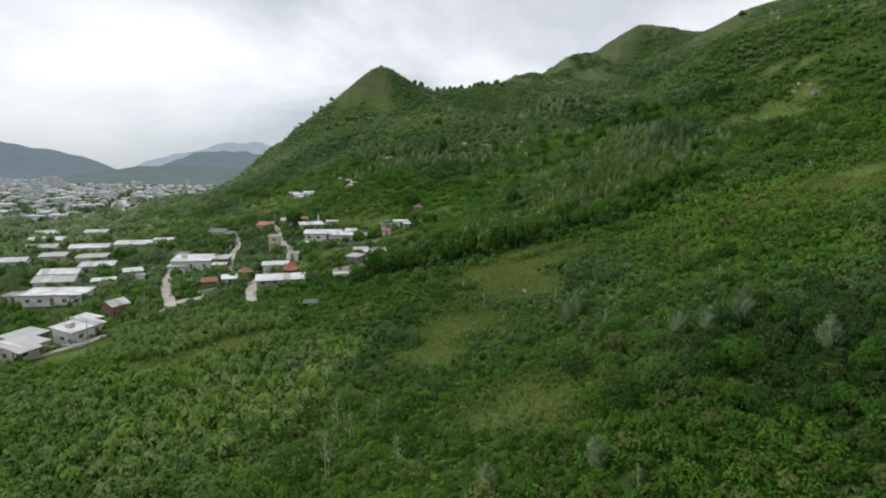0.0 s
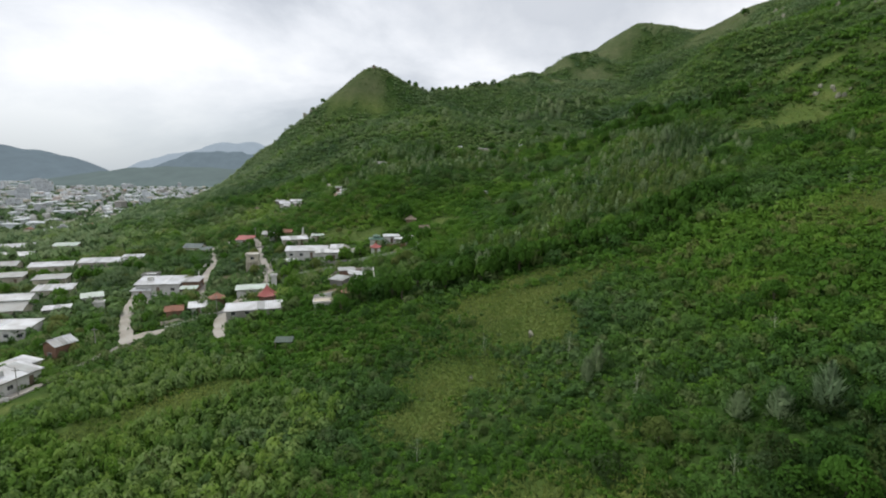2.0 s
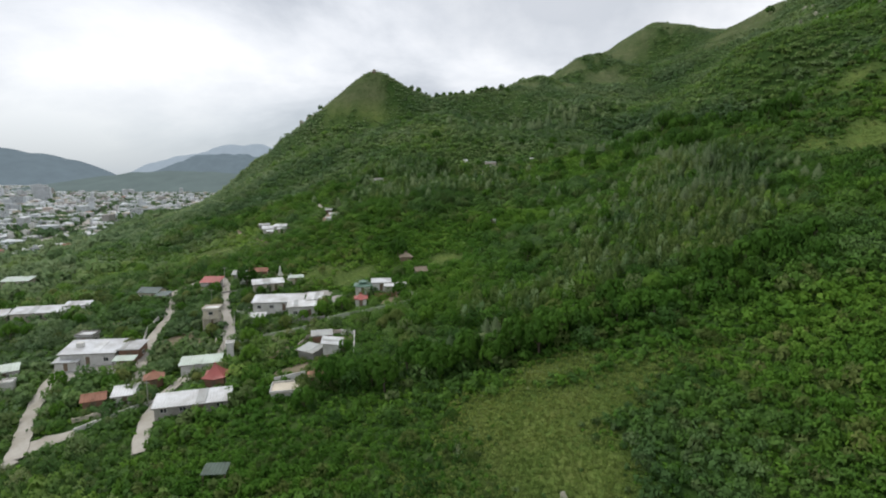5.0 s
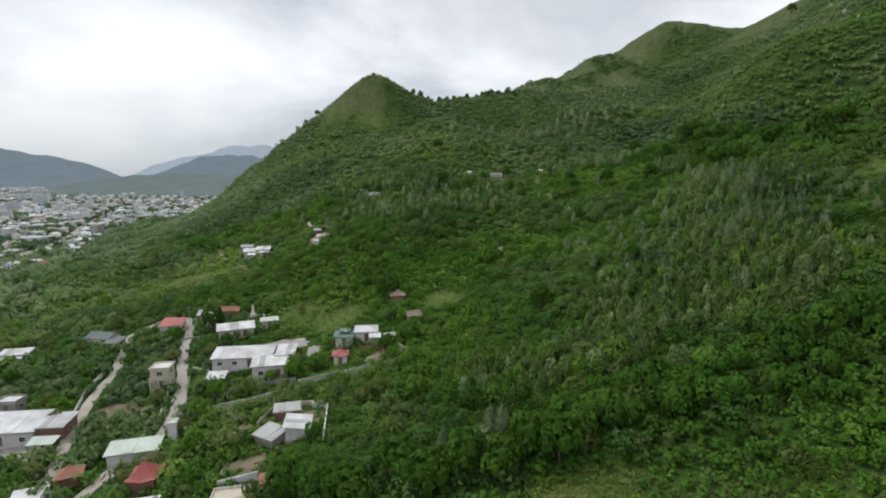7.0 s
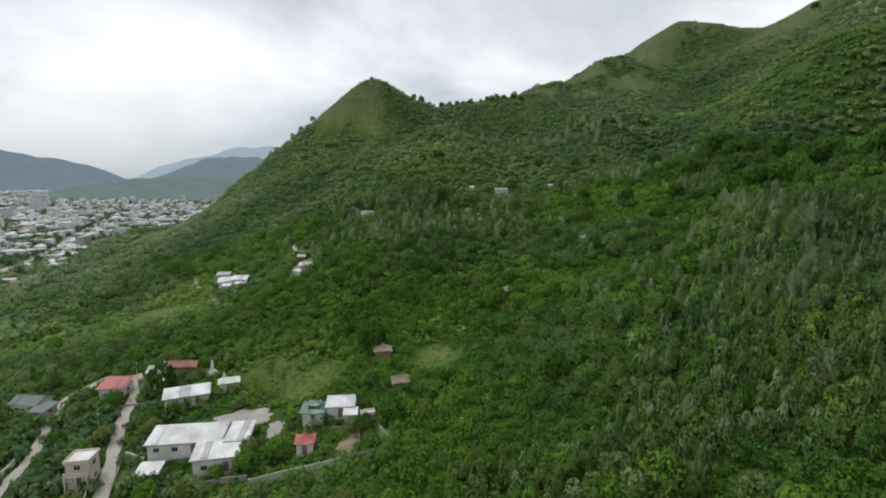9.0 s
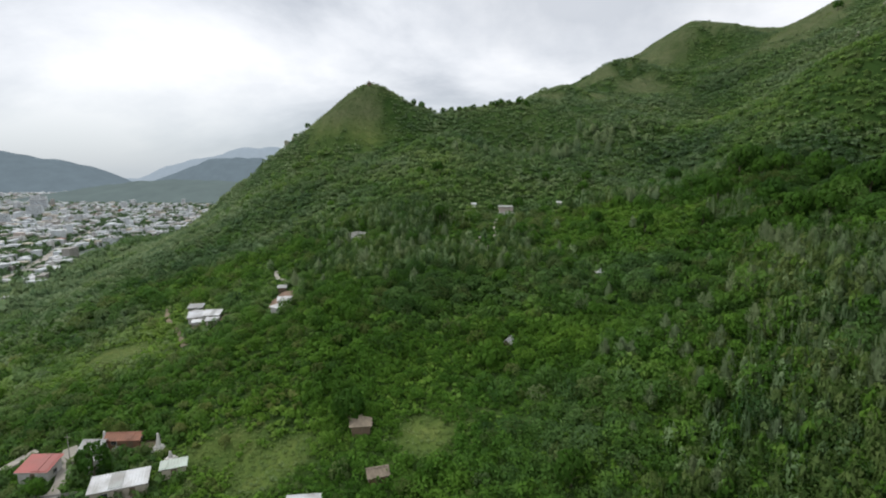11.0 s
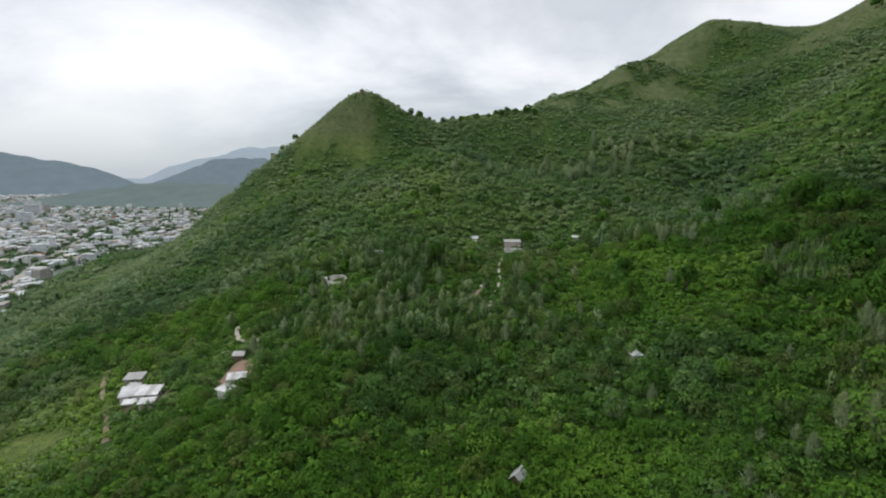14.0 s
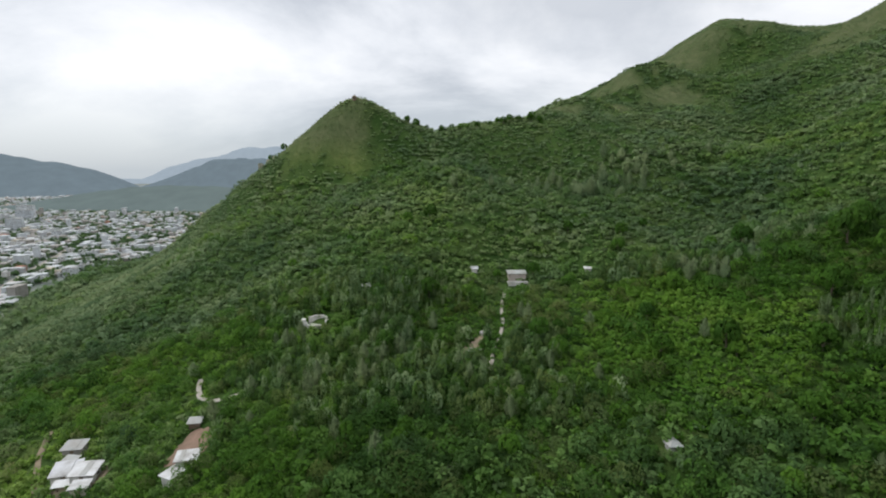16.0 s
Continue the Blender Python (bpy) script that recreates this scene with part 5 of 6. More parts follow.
scrub("side_scrub", x, y, 1.35, MIDDLE, "green bushes on the side of the spur", LEAF)
x, y = spots(175, 330, 100, 262, 2.8)
scrub("spur_scrub", x, y, 1.6, FAR, "green bushes beyond the spur", LEAF)
x, y = spots(-340, 470, 480, 860, 3.5)
k = y < 640 + 0.62 * np.clip(x, -60, 400)
# haze painted in as on the upper slope, greyer still
scrub("ridge_scrub", x[k], y[k], 2.2, FARTHEST, "distant green woodland below the ridge", LEAF, tone=0.42, ash_haze=0.75, low=0.4)
x, y = spots(300, 480, 262, 480, 4.4)
scrub("mountain_scrub", x, y, 2.6, FARTHEST, "green scrub on the steep mountain side", LEAF)

# the canopy of trees standing over the scrub
x, y = spots(-150, 165, 148, 372, 4.1)
k = (rng.uniform(0, 1, len(x)) < np.clip(0.86 - 0.95 * low_scrub(x, y) - 0.5 * lightness(x, y), 0.04, 0.95)) & (village(x, y) < 0.3)
x, y = x[k], y[k]
lot = rng.uniform(0, 1, len(x)) + 0.5 * (grid_noise(x, y, 30, 35) - 0.5)
k = lot < 0.68
crowns("woodland_crowns", x[k], y[k], 1.5, 4.2, [crown(240, 14, 0.094) for _ in range(7)], "rounded green tree crowns closing over the slope", LEAF, tone=-0.02, ash_haze=0.08)
crowns("olive_crowns", x[~k], y[~k], 1.4, 3.6, [crown(215, 12, 0.098) for _ in range(6)], "rounded olive-brown tree crowns among the green", OLIVE, tone=0.10, ash_haze=0.08)
x, y = spots(-330, 300, 170, 500, 5.0)
k = (rng.uniform(0, 1, len(x)) < np.clip(0.8 - 0.9 * low_scrub(x, y), 0.05, 0.95)) & ((y > 372) | (x < -150) | (x > 165)) & (village(x, y) < 0.3) & (land(x, y) > 11)
# paler, greyer leaf colour puts haze over these crowns
crowns("slope_crowns", x[k], y[k], 1.8, 4.0, [crown(84, 9, 0.18) for _ in range(6)], "rounded tree crowns on the upper slope", LEAF, tone=0.29, ash_haze=0.42, spread=0.08, tall=1.1)
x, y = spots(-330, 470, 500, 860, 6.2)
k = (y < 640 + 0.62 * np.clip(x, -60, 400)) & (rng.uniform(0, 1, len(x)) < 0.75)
# haze in the leaf colour, stronger than on the slope crowns
crowns("ridge_crowns", x[k], y[k], 1.6, 3.6, [crown(40, 7, 0.26) for _ in range(6)], "distant tree crowns below the ridge", LEAF, tone=0.37, ash_haze=0.62, spread=0.06, tall=0.95)

# big spreading trees below the hillside houses and along the dark flank
x, y = spots(-90, 150, 252, 330, 5.6)
k = (np.maximum(np.maximum(blob(x, y, -32, 276, 48, 14), blob(x, y, -2, 288, 26, 12)), np.maximum(blob(x, y, 126, 304, 22, 30), 0.8 * blob(x, y, 40, 300, 22, 10))) + 0.6 * (grid_noise(x, y, 15, 88) - 0.5) > 0.42)
x, y = x[k], y[k]
k = rng.uniform(0, 1, len(x)) < 0.7
crowns("spreading_trees", x[k], y[k], 2.4, 5.2, [crown(560, 19, 0.066) for _ in range(6)], "big spreading dark green trees on the hillside", LEAF, tone=0.0, spread=0.14, tall=1.3)
crowns("spreading_olive_trees", x[~k], y[~k], 2.2, 4.6, [crown(480, 16, 0.07) for _ in range(4)], "big spreading olive-brown trees on the hillside", OLIVE, tone=0.12, spread=0.14, tall=1.3)

# trees where the slope meets the plain
x, y = spots(-470, -150, 170, 700, 5.2)
k = (land(x, y) < 14) & (rng.uniform(0, 1, len(x)) < np.clip(1 + (x + 215 + 0.3 * (y - 300)) / 50, 0.12, 1)) & (village(x, y) < 0.5)
# grey, lifted leaf tone paints the haze at the edge of the plain
scrub("plain_trees", x[k], y[k], 3.2, FAR, "green trees where the slope meets the plain", LEAF, skip_grass=1.2, tone=0.12, ash_haze=0.4)

# low growth that covers the ground between the bushes
x, y = spots(-100, 116, 34, 136, 1.35)
x2, y2 = spots(-150, 160, 136, 230, 1.4)
x3, y3 = spots(-170, 170, 230, 360, 2.5)
x4, y4 = spots(-130, 130, 200, 365, 1.7)
k = low_scrub(x4, y4) > 0.35
x, y = np.concatenate([x, x2, x3, x4[k]]), np.concatenate([y, y2, y3, y4[k]])
k = ~taken(x, y) & (grassy(x, y) < rng.uniform(0.3, 0.6, len(x)))
x, y = x[k], y[k]
wide = np.where(y < 136, 0.75, np.where(y < 230, 0.95, 1.45))
me = soup("ground_cover", *plant(x, y, wide * rng.uniform(0.8, 1.3, len(x)), wide * rng.uniform(0.5, 1.1, len(x)), 0.52 + lightness(x, y) + 0.35 * (grid_noise(x, y, 14, 51) - 0.5) + 0.14 * np.clip(grassy(x, y), 0, 1) + rng.normal(0, 0.09, len(x)), [leaf_cloud(9, 2, 0.42) for _ in range(8)]))
me.materials.append(LEAF)
tagged(new("ground_cover", me), "low green herbs covering the ground", "plants", kind="stuff")

# pale feathery growth
x, y = spots(20, 150, 40, 330, 2.5)
x2, y2 = spots(-60, 160, 300, 490, 3.6)
x, y = np.concatenate([x, x2]), np.concatenate([y, y2])
k = (feathery(x, y) > 0.66) & ~taken(x, y)
x, y = x[k], y[k]
me = soup("feathery_growth", *plant(x, y, rng.uniform(0.5, 0.95, len(x)), rng.uniform(2.6, 5.4, len(x)), 0.62 + rng.normal(0, 0.16, len(x)), PLUMES_FAR))
me.materials.append(PALE)
tagged(new("feathery_growth", me), "stand of slender pale feathery young trees", "trees", kind="stuff")

# a young wood of soft upright trees
x, y = spots(0, 125, 150, 275, 1.95)
k = (np.maximum(np.maximum(blob(x, y, 60, 196, 32, 26), blob(x, y, 28, 174, 20, 12)), 0.95 * blob(x, y, 84, 232, 24, 22)) + 0.7 * (grid_noise(x, y, 10, 77) - 0.5) > 0.50) & ~taken(x, y)
x, y = x[k], y[k]
lot = rng.uniform(0, 1, len(x))
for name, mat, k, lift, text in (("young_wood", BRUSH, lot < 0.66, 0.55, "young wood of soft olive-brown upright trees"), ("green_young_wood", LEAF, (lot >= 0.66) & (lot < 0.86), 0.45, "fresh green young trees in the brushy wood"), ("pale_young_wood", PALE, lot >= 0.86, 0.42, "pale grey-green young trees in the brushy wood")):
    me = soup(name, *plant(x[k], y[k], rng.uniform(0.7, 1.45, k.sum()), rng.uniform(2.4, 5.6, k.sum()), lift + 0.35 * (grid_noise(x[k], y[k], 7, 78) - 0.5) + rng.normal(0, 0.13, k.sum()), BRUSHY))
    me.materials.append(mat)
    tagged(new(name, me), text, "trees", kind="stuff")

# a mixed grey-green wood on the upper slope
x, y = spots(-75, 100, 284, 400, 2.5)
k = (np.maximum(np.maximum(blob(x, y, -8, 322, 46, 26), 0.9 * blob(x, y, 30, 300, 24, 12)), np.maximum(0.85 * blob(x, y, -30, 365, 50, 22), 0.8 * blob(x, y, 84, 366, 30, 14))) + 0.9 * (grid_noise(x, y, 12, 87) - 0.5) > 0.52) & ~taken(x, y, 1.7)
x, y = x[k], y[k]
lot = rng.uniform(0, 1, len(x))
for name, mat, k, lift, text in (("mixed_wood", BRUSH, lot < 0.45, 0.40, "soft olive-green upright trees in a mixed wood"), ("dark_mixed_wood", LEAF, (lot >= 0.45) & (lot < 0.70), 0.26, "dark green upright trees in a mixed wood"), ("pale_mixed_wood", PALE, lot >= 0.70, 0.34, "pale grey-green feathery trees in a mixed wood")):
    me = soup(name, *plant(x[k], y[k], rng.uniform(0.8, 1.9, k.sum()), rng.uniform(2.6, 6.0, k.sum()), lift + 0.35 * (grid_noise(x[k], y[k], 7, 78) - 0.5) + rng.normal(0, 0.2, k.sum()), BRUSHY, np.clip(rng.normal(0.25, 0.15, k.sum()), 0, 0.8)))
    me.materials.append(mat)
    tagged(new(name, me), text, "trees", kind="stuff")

# open grass
x, y = spots(-60, 100, 26, 160, 0.62)
k = (grassy(x, y) > 0.2) & ~taken(x, y)
x, y = x[k], y[k]
me = soup("tall_grass", *plant(x, y, rng.uniform(0.3, 0.6, len(x)), rng.uniform(0.4, 0.9, len(x)), 0.56 + 0.35 * (grid_noise(x, y, 5, 8) - 0.5) + rng.normal(0, 0.08, len(x)), [rosette(5, 0.9) for _ in range(5)]))
me.materials.append(DRY)
tagged(new("tall_grass", me), "tall yellow-green grass between the bushes", "grass", kind="stuff")

# short grass on the bald tops and clearings
x, y = spots(-190, 200, 136, 330, 1.3)
x2, y2 = spots(-190, 460, 330, 900, 2.6)
x, y = np.concatenate([x, x2]), np.concatenate([y, y2])
k = (grassy(x, y) > rng.uniform(0.02, 0.5, len(x))) & ~taken(x, y)
x, y = x[k], y[k]
wide = np.where(y < 330, 0.6, 0.95)
me = soup("hill_grass", *plant(x, y, wide * rng.uniform(0.7, 1.3, len(x)), wide * rng.uniform(0.4, 0.9, len(x)), 0.58 + 0.5 * (grid_noise(x, y, 9, 8) - 0.5) + rng.normal(0, 0.08, len(x)), [rosette(5, 1.0) for _ in range(5)], np.clip(0.45 + 0.25 * (y > 330) + 0.8 * (grid_noise(x, y, 14, 9) - 0.5), 0, 0.9)))
me.materials.append(DRY)
tagged(new("hill_grass", me), "short dry yellow-green grass on the bald tops", "grass", kind="stuff")


def tree(name, label, category, group, height, spread, leaves, lobes, leaf, mat, bark, bare=False, tone=0.3):
    """A tapered trunk with limbs under a crown of many leaf clumps; stands at the origin."""
    ob = thing(name, Matrix.Identity(4), label, category, group)
    bm = bmesh.new()
    top = height * (0.92 if bare else 0.62)
    tube(bm, [(0, 0, -0.6), (0.06 * spread, 0, top * 0.35), (-0.05 * spread, 0.05 * spread, top * 0.7), (0.04 * spread, 0, top)], (0.011 if bare else 0.035) * height, (0.004 if bare else 0.012) * height, 6)
    for i in range(9 if bare else 5):
        q = TAU * i / 5 + 0.4 * i
        z0 = top * (0.28 + 0.07 * i)
        reach = spread * (0.75 - 0.04 * i)
        tube(bm, [(0, 0, z0), (0.45 * reach * math.cos(q), 0.45 * reach * math.sin(q), z0 + 0.16 * height), (reach * math.cos(q), reach * math.sin(q), z0 + (0.42 if bare else 0.26) * height)], (0.0035 if bare else 0.012) * height, (0.0015 if bare else 0.003) * height, 4)
    part("trunk", bm, bark, ob)
    tri, small, way = plume(leaves, leaf, 0.4) if bare else crown(leaves, lobes, leaf)
    tri = tri * np.array([spread, spread, height * (0.95 if bare else 0.78)]) + np.array([0, 0, height * (0.06 if bare else 0.24)])
    me = soup("crown", tri, np.clip(tone + small, 0, 1), way)
    part("crown", me, mat, ob)
    return ob


LUSH = [tree("tree", "small-leaved green tree rising from the near thicket", "tree", "trees on the slope", h_, s_, 1300, 14, 0.08, m_, BARK, tone=t_) for h_, s_, t_, m_ in ((4.6, 2.4, 0.24, LEAF), (3.6, 2.1, 0.42, OLIVE), (4.0, 2.2, 0.36, LEAF), (4.6, 2.6, 0.70, LEAF))]
BROAD = [tree("tree", "broad dark green leafy tree on the slope", "tree", "trees on the slope", h_, s_, 430, 11, 0.14, LEAF, BARK, tone=t_) for h_, s_, t_ in ((5.6, 2.7, 0.20), (4.4, 2.3, 0.36), (6.6, 3.1, 0.12), (4.8, 2.6, 0.5))]
FEATHER = [tree("feathery_tree", "slender pale grey-green tree with feathery crown", "tree", "pale trees", h_, s_, 330, 1, 0.25, PALE, TWIG, bare=True, tone=t_) for h_, s_, t_ in ((4.4, 1.25, 0.92), (3.6, 1.3, 1.0), (5.0, 1.3, 0.86))]
MIXED = [tree("tree", "rounded olive-brown leafy tree among the houses", "tree", "trees on the slope", h_, s_, 430, 11, 0.14, OLIVE, BARK, tone=t_) for h_, s_, t_ in ((4.6, 2.3, 0.5), (3.8, 2.0, 0.72))]
BARE = [tree("bare_tree", "leafless whitish tree with thin upright twigs", "tree", "bare trees", h_, s_, 60, 1, 0.12, PALE, TWIG, bare=True, tone=t_) for h_, s_, t_ in ((4.6, 1.7, 0.9), (3.6, 1.4, 0.95))]
first = {}


def stand(kind, x, y, scale):
    m = pose(x, y, gz(x, y), 0, 0, random.uniform(0, 360)) @ Matrix.Scale(scale, 4)
    if kind.name not in first:
        first[kind.name] = 1
        kind.matrix_basis = m
        return kind
    ob = copy_thing(kind, Matrix.Identity(4))
    ob.matrix_basis = m
    return ob


ko_array = np.array(KEEP_OUT)


def free(x, y, margin=0.0):
    return not np.any((ko_array[:, 0] - x) ** 2 + (ko_array[:, 1] - y) ** 2 < (ko_array[:, 2] + margin) ** 2)


random.seed(5)
# village trees
count = 0
while count < 120:
    x, y = random.uniform(-160, 0), random.uniform(95, 245)
    if village(np.array([x]), np.array([y]))[0] > random.uniform(0.15, 0.8) and free(x, y, 0.35):
        stand(random.choice(BROAD[1:2] + BROAD[3:] + MIXED), x, y, random.uniform(0.65, 1.05))
        count += 1
x, y = spots(-170, 5, 95, 245, 3.8)
k = (village(x, y) > 0.3) & (rng.uniform(0, 1, len(x)) < 0.72) & ~taken(x, y, 0.5)
x, y = x[k], y[k]
lot = rng.uniform(0, 1, len(x))
for name, k, mat, lift, text in (("garden_trees", lot < 0.5, LEAF, 0.10, "mixed green garden trees among the houses"), ("olive_garden_trees", (lot >= 0.5) & (lot < 0.8), OLIVE, 0.28, "olive-green garden trees among the houses"), ("pale_garden_trees", lot >= 0.8, BRUSH, 0.28, "soft pale garden trees among the houses")):
    crowns(name, x[k], y[k], 1.0, 2.9, [crown(170, 11, 0.12) for _ in range(5)], text, mat, tone=lift, ash_haze=0.22, spread=0.2, tall=1.5)
# the row of dark trees along the gully
for i in range(50):
    f = i / 49
    x = -24 + 108 * f + random.uniform(-2, 2)
    y = 145 + 12 * f + random.uniform(-3, 6)
    if free(x, y):
        stand(BROAD[random.choice((0, 2, 0, 1))], x, y, random.uniform(0.75, 1.35))
# scattered on the slopes
for i in range(60):
    x, y = random.uniform(-70, 150), random.uniform(160, 420)
    if free(x, y, 0.5) and grassy(np.array([x]), np.array([y]))[0] < 0.4:
        stand(random.choice(BROAD), x, y, random.uniform(0.7, 1.25))
# dark woods on the right flank
for i in range(30):
    x, y = random.gauss(128, 14), random.gauss(300, 30)
    stand(BROAD[random.choice((0, 2))], x, y, random.uniform(1.0, 1.7))
# near thickets
for i in range(22):
    x, y = random.gauss(40, 10), random.gauss(52, 12)
    stand(random.choice(LUSH[:3]), x, y, random.uniform(0.5, 0.9))
# the row of trees on the saddle, and lone trees on the ridges
for i in range(16):
    f = i / 15
    x, y = -30 + 105 * f + random.uniform(-2, 2), 548 + 22 * f * f + random.uniform(-4, 4)
    stand(random.choice(BROAD), x, y, random.uniform(0.5, 1.0))
for x, y, s in ((36, 552, 1.0), (56, 562, 1.25), (62, 565, 1.05), (353, 633, 1.6), (-24, 540, 1.1), (-130, 552, 1.2), (-118, 545, 1.0)):
    stand(BROAD[0], x, y, s)
# pale feathery trees
for x, y, s in ((36, 66, 1.0), (40, 65, 1.2), (33, 68, 0.9), (43, 54, 1.1), (92, 226, 1.6), (90, 229, 1.2), (92, 266, 1.3), (74, 239, 1.5), (76, 236, 1.1), (73, 236, 1.3), (45, 234, 1.3), (47, 233, 1.1), (42, 236, 1.0),
                (68, 226, 1.4), (70, 224, 1.2), (85, 242, 1.4), (4, 155, 0.9), (14, 157, 1.2), (12, 158, 1.0), (-28, 311, 1.4), (-26, 313, 1.3), (-27, 316, 1.5), (-14, 312, 1.5), (-11, 313, 1.3), (83, 351, 1.4), (85, 353, 1.5), (31, 158, 1.0), (22, 86, 0.8), (24, 88, 0.9)):
    stand(random.choice(FEATHER), x, y, s)
for i in range(90):
    x, y = random.gauss(80, 18), random.gauss(222, 22)
    stand(random.choice(FEATHER), x, y, random.uniform(0.7, 1.2))
for i in range(26):
    x, y = random.gauss(78, 26), random.gauss(466, 14)
    stand(random.choice(FEATHER), x, y, random.uniform(1.2, 2.0))
for i in range(46):
    x, y = random.gauss(-8, 26), random.gauss(324, 15)
    stand(random.choice(FEATHER), x, y, random.uniform(0.8, 1.4))
for i in range(18):
    stand(FEATHER[1], random.gauss(78, 24), random.gauss(464, 13), random.uniform(1.1, 1.7))
for i in range(16):
    stand(FEATHER[1], random.gauss(97, 14), random.gauss(362, 6), random.uniform(1.0, 1.6))
stand(LUSH[3], 49, 160, 1.1)
stand(LUSH[3], -128, 262, 1.2)
for x, y, s in ((72, 242, 1.3), (76, 242, 1.4), (74, 245, 1.2), (42, 264, 1.2), (44, 262, 1.3), (15, 45, 0.9), (4.5, 46, 0.8)):
    stand(FEATHER[1], x, y, s)
# leafless trees
for x, y, s in ((-13.6, 55, 1.3), (-14.6, 66, 1.2), (-17, 54, 1.0), (-5, 54, 0.9), (-12, 62, 1.0), (-9, 66, 0.9), (-2, 78, 0.8), (26, 78, 0.8), (28, 60, 0.7), (78, 199, 1.2), (101, 141, 1.0), (22, 96, 0.8), (17, 40, 0.7), (5, 120, 0.8), (47, 84, 0.9), (9, 106, 0.7)):
    stand(random.choice(BARE), x, y, s)


# ---- rocks on the spur and the mountain ----
def rock(x, y, size, label):
    bm = bmesh.new()
    bmesh.ops.create_icosphere(bm, subdivisions=3, radius=1.0)
    cuts = [(Vector((random.gauss(0, 1), random.gauss(0, 1), random.gauss(0, 0.8))).normalized(), random.uniform(0.45, 0.75)) for _ in range(11)]
    for v in bm.verts:
        for n, d in cuts:
            v.co -= n * max(0.0, v.co.dot(n) - d)
        v.co = Vector((v.co.x * 1.15, v.co.y * 0.85, v.co.z * 1.5)) * (1 + 0.10 * noise.noise(v.co * 4 + Vector((y, x, 0))))
    me = bpy.data.meshes.new("rock")
    bm.to_mesh(me)
    bm.free()
    me.materials.append(ROCK)
    ob = new("rock", me)
    ob.matrix_basis = pose(x, y, gz(x, y) + size * 0.3, random.uniform(-12, 12), random.uniform(-12, 12), random.uniform(0, 360)) @ Matrix.Scale(size, 4)
    return tagged(ob, label, "rock", "boulders")


for x, y, s in ((152, 224, 0.9), (154, 220, 1.1), (152, 212, 1.2), (156, 214, 0.8), (149, 221, 0.6), (320, 424, 3.2), (326, 430, 3.8), (332, 424, 2.6), (316, 440, 2.4), (345, 470, 2.8), (300, 470, 2.2),
                (-131, 549, 3.0), (-139, 553, 3.4), (-126, 546, 2.4), (18, 108, 0.7), (6, 97, 0.5), (354, 577, 2.6), (350, 560, 2.2), (309, 513, 2.4), (325, 519, 2.6), (318, 530, 1.8), (148, 221, 1.1), (151, 213, 1.3), (153, 218, 0.9), (296, 525, 2.2), (275, 354, 2.2)):
    rock(x, y, s, "grey granite boulder standing out of the grass")


# ---- the town on the plain ----
def town_block(name, label, l, w, floors, wall, roof, kind):
    """A town building: walls, roof, a window to each bay and floor on the two sides that face the hill."""
    ob = thing(name, Matrix.Identity(4), label, "building", "town buildings")
    h = 3.3 * floors + 0.4
    part("wall", boxes((-l / 2, -w / 2, -1.5, l / 2, w / 2, h)), wall, ob)
    if kind == "gable":
        part("roof", prism([(-w / 2 - 0.5, h - 0.2), (w / 2 + 0.5, h - 0.2), (0, h + 0.22 * w)], -l / 2 - 0.5, l / 2 + 0.5), roof, ob)
    else:
        part("roof", boxes((-l / 2 - 0.2, -w / 2 - 0.2, h, l / 2 + 0.2, w / 2 + 0.2, h + 0.35)), roof, ob)
        part("stair_head", boxes((-l / 4, -w / 4, h + 0.35, l / 10, w / 8, h + 2.6)), wall, ob)
    bays = max(2, int(l / 4))
    for f in range(floors):
        for i in range(bays):
            u = -l / 2 + l * (i + 0.5) / bays
            part("window", boxes((u - 0.8, -w / 2 - 0.06, 3.3 * f + 1.0, u + 0.8, -w / 2 + 0.1, 3.3 * f + 2.4)), GLASS, ob)
    return ob


KINDS = [
    (5, town_block("town_house", "white flat-roofed town house on the plain", 12, 9, 2, HAZEDWHITE, GREY, "flat")),
    (5, town_block("town_house", "white house with a pale metal roof", 14, 9, 1, WHITE, TIN, "gable")),
    (3, town_block("town_house", "pale three-storey town house", 9, 8, 3, HAZEDWHITE, GREY, "flat")),
    (1, town_block("town_house", "town house with a reddish tiled roof", 11, 9, 2, CREAM, ORANGE, "gable")),
    (2, town_block("hall", "long pale hall with white metal roof", 32, 14, 1, WHITE, TIN, "gable")),
    (2, town_block("town_house", "narrow white four-storey town house", 8, 9, 4, WHITE, TIN, "flat"))]
TALL = [
    town_block("apartment_block", "white multi-storey apartment block in the town", 34, 13, 8, HAZEDWHITE, GREY, "flat"),
    town_block("apartment_block", "pinkish multi-storey block in the town", 26, 14, 9, PINK, ORANGE, "flat")]


def in_town(x, y):
    """The built-up plain between the hills."""
    return land(np.array([x]), np.array([y]))[0] < 7.5


def town_spot(near, far):
    d = near + (far - near) * random.random() ** 0.75
    a = radians(random.uniform(20, 50))
    return 8 - d * math.sin(a), 120 + d * math.cos(a)


random.seed(11)
bag = [k for n, k in KINDS for _ in range(n)]
used, placed = [], 0
while placed < 285:
    x, y = town_spot(250, 1000)
    if not in_town(x, y) or not free(x, y, 4) or any((x - a) ** 2 + (y - b) ** 2 < 10 ** 2 for a, b in used[-120:]):
        continue
    used.append((x, y))
    ob = stand(random.choice(bag), x, y, random.uniform(0.36, 0.58))
    ob.rotation_euler = (0, 0, radians(random.choice((12, 102, 18, -72)) + random.uniform(-8, 8)))
    placed += 1
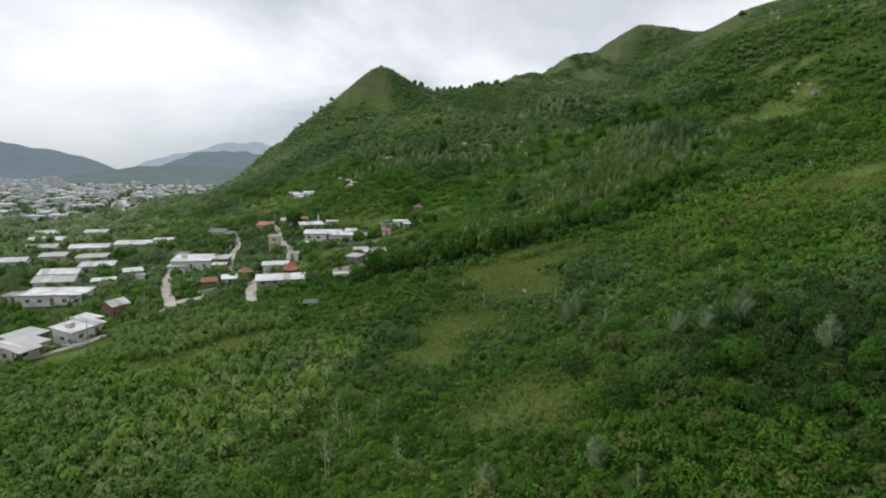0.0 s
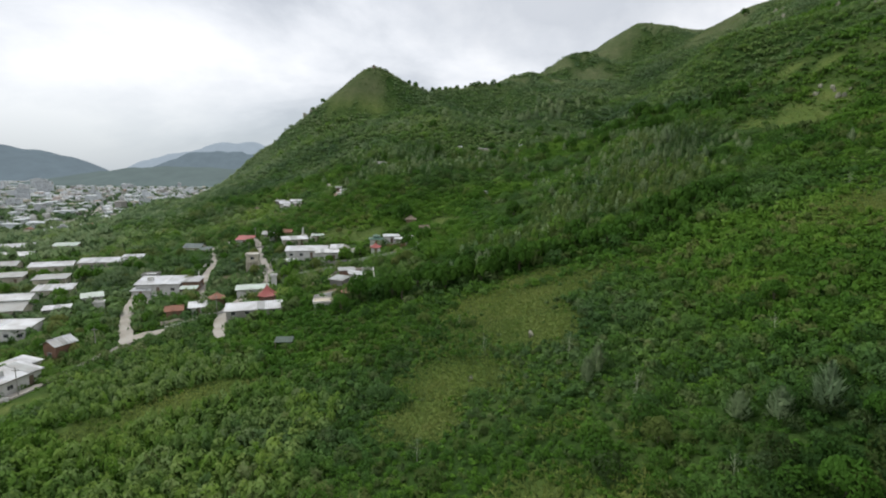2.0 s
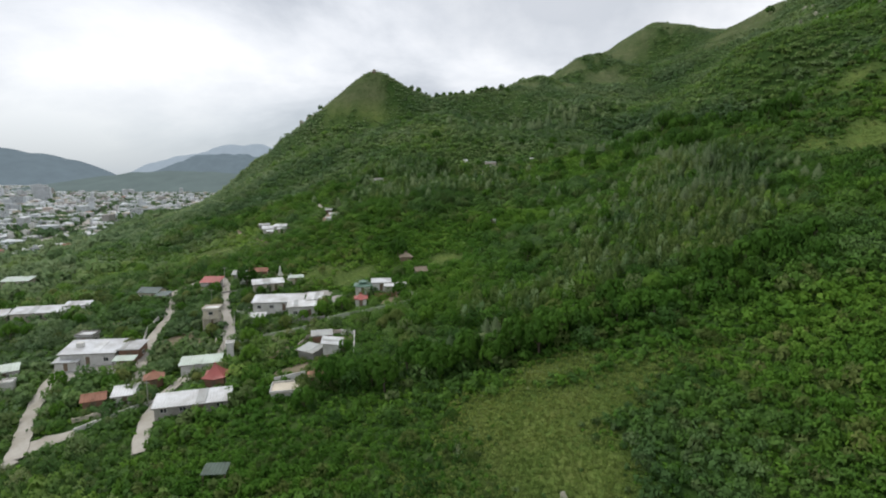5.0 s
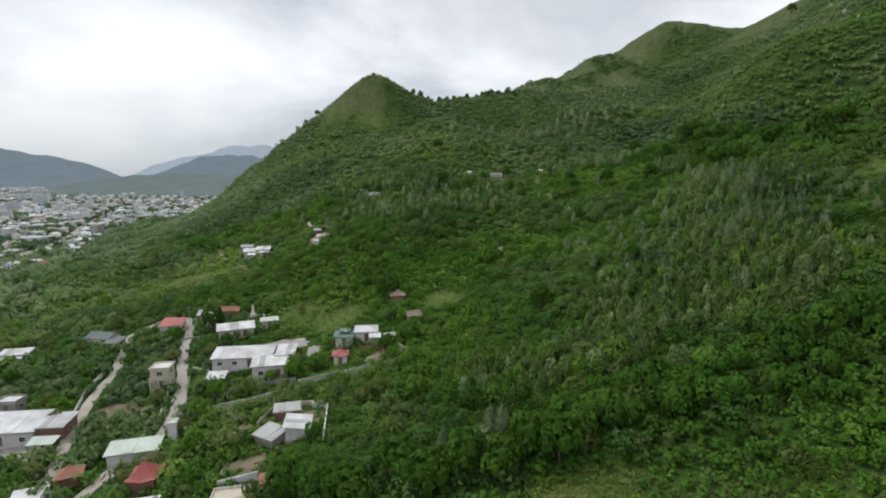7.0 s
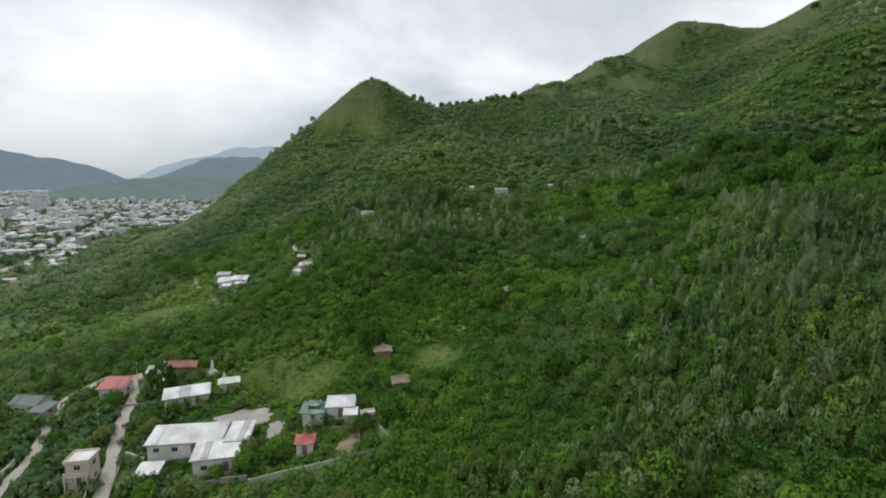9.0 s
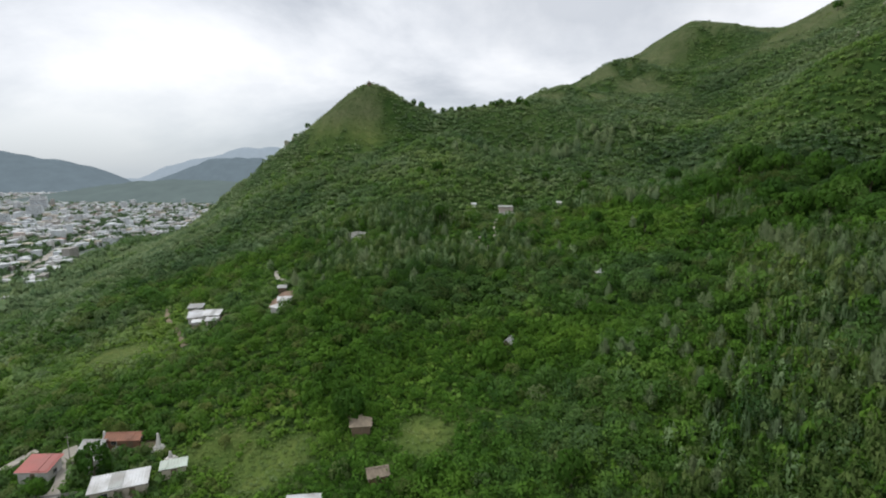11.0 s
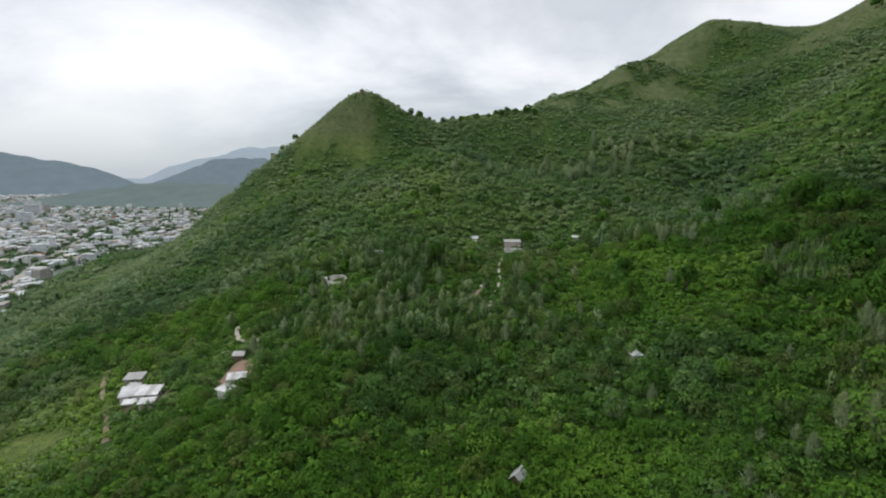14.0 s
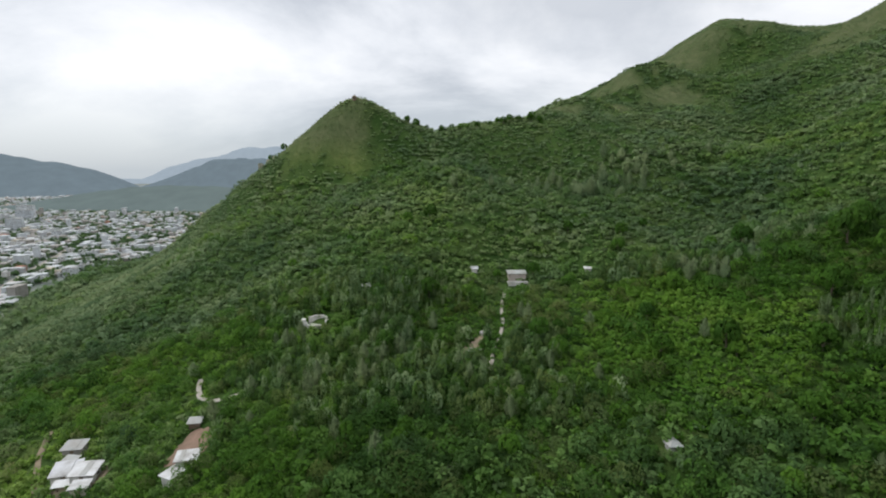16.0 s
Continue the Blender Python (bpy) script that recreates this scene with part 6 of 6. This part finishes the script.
for x, y, k, s in ((-480, 590, 0, 0.42), (-560, 700, 0, 0.45), (-505, 500, 1, 0.4), (-690, 860, 0, 0.55), (-760, 1000, 0, 0.7), (-600, 900, 0, 0.4), (-880, 1150, 0, 0.8), (-820, 900, 1, 0.5), (-350, 620, 0, 0.35), (-960, 1240, 0, 0.9), (-1010, 1180, 0, 0.7)):
    ob = stand(TALL[k], x, y, s)
    ob.rotation_euler = (0, 0, radians(20 + 11 * k))


def town_mass(name, near, far, n, colour, label):
    """The farther roofs and walls of the town, too small to tell apart, in one colour."""
    bm_v, bm_f = [], []
    for _ in range(n):
        x, y = town_spot(near, far)
        if not in_town(x, y) or not free(x, y, 3):
            continue
        l, w, h, a = random.uniform(5, 14), random.uniform(4, 8), random.choice((2.5, 3, 3, 3.5, 4, 5.5)), radians(random.choice((12, 102)) + random.uniform(-15, 15))
        if random.random() < 0.03:
            h *= 2.6
        z = gz(x, y)
        ca, sa = math.cos(a), math.sin(a)
        base = len(bm_v)
        for dz, f in ((-1, 1), (h, 1), (h, 1.05), (h + 0.5, 1.05), (h + 0.18 * w, 0.45)):
            for u, v in ((-1, -1), (1, -1), (1, 1), (-1, 1)):
                px, py = u * l / 2 * f, v * w / 2 * f
                bm_v.append((x + px * ca - py * sa, y + px * sa + py * ca, z + dz))
        for r in range(4):
            for k in range(4):
                bm_f.append((base + 4 * r + k, base + 4 * r + (k + 1) % 4, base + 4 * r + 4 + (k + 1) % 4, base + 4 * r + 4 + k))
        bm_f.append((base + 16, base + 17, base + 18, base + 19))
    me = bpy.data.meshes.new(name)
    me.from_pydata(bm_v, [], bm_f)
    me.materials.append(colour)
    return tagged(new(name, me), label, "buildings", kind="stuff")


for mat, n, text in ((HAZEDWHITE, 2000, "white"), (TIN, 1300, "bright metal-roofed"), (CREAM, 260, "cream"), (GREY, 1000, "grey"), (ORANGE, 45, "terracotta-roofed"), (PINK, 90, "pinkish")):
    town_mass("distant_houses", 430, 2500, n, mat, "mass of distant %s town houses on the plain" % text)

# trees of the town
tx, ty = [], []
while len(tx) < 12500:
    x, y = town_spot(230, 2300)
    if in_town(x, y) and float(grid_noise(x, y, 70, 91)) > random.uniform(0.2, 0.75):
        tx.append(x)
        ty.append(y)
tx, ty = np.array(tx), np.array(ty)
k = ~taken(tx, ty)
tx, ty = tx[k], ty[k]
# near-full grey share: haze over the town painted into the leaves
me = soup("town_trees", *plant(tx, ty, rng.uniform(2, 6, len(tx)), rng.uniform(3, 6, len(tx)), 0.30 + rng.normal(0, 0.12, len(tx)), [leaf_cloud(9, 3, 0.55) for _ in range(6)], np.full(len(tx), 0.9)))
me.materials.append(LEAF)
tagged(new("town_trees", me), "dark green trees between the town houses", "trees", kind="stuff")


# ---- hills beyond the town ----
def far_hill(name, x, y, turn, length, depth, height, seed, mat, label, lean=0.0, wave=0.12, blunt=2.2):
    """A long wooded hill with an uneven crest."""
    n, m = 90, 18
    bm = bmesh.new()
    rows = []
    a = radians(turn)
    for j in range(m + 1):
        v = -1 + 2 * j / m
        row = []
        for i in range(n + 1):
            u = -1 + 2 * i / n
            crest = max(0.0, 1 - abs(u) ** blunt) * (0.72 + wave * noise.noise(Vector((u * 1.6, seed, 0))) + 0.06 * noise.noise(Vector((u * 6, seed, 3))) + 0.025 * noise.noise(Vector((u * 19, seed, 5))) + lean * u)
            fold = 1 + 0.05 * noise.noise(Vector((u * 9, v * 2, seed)))
            z = height * crest * max(0.0, 1 - abs(v) ** 1.4) * fold
            px, py = length / 2 * u, depth / 2 * v
            row.append(bm.verts.new((x + px * math.cos(a) - py * math.sin(a), y + px * math.sin(a) + py * math.cos(a), z)))
        rows.append(row)
    for p, q in zip(rows, rows[1:]):
        for i in range(n):
            bm.faces.new((p[i], p[i + 1], q[i + 1], q[i])).smooth = True
    bmesh.ops.recalc_face_normals(bm, faces=bm.faces[:])
    return tagged(part(name, bm, mat, None), label, "hills", kind="structure")


def far_wood(name, base, haze_glow):
    """Backdrop seen through miles of air: dull green wood, haze painted as a glow."""
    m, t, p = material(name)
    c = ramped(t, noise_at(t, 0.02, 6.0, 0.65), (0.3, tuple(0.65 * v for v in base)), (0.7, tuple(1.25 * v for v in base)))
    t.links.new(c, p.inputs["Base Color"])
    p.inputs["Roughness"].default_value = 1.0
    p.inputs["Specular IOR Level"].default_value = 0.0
    p.inputs["Emission Color"].default_value = (*haze_glow, 1)
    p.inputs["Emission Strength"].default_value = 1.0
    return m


HAZE_MID = far_wood("hazed_wooded_hill", (0.04, 0.055, 0.06), (0.13, 0.165, 0.195))
HAZE_NEAR = far_wood("hazed_low_hill", (0.042, 0.057, 0.050), (0.112, 0.142, 0.150))
HAZE_FAR = far_wood("hazed_farthest_hill", (0.05, 0.06, 0.07), (0.30, 0.36, 0.42))
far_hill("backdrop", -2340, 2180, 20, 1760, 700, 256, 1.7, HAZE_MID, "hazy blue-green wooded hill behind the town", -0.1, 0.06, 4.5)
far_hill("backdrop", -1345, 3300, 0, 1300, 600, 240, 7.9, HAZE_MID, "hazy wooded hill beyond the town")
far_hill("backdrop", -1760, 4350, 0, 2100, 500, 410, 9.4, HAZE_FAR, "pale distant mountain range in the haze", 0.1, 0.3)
far_hill("backdrop", -3000, 3700, 40, 3400, 300, 60, 3.1, HAZE_FAR, "pale hazy far hills along the horizon")

far_hill("backdrop", -800, 1540, -4, 1000, 420, 84, 5.3, HAZE_NEAR, "low hazy grey-green wooded hill behind the town", 0.05, 0.1)
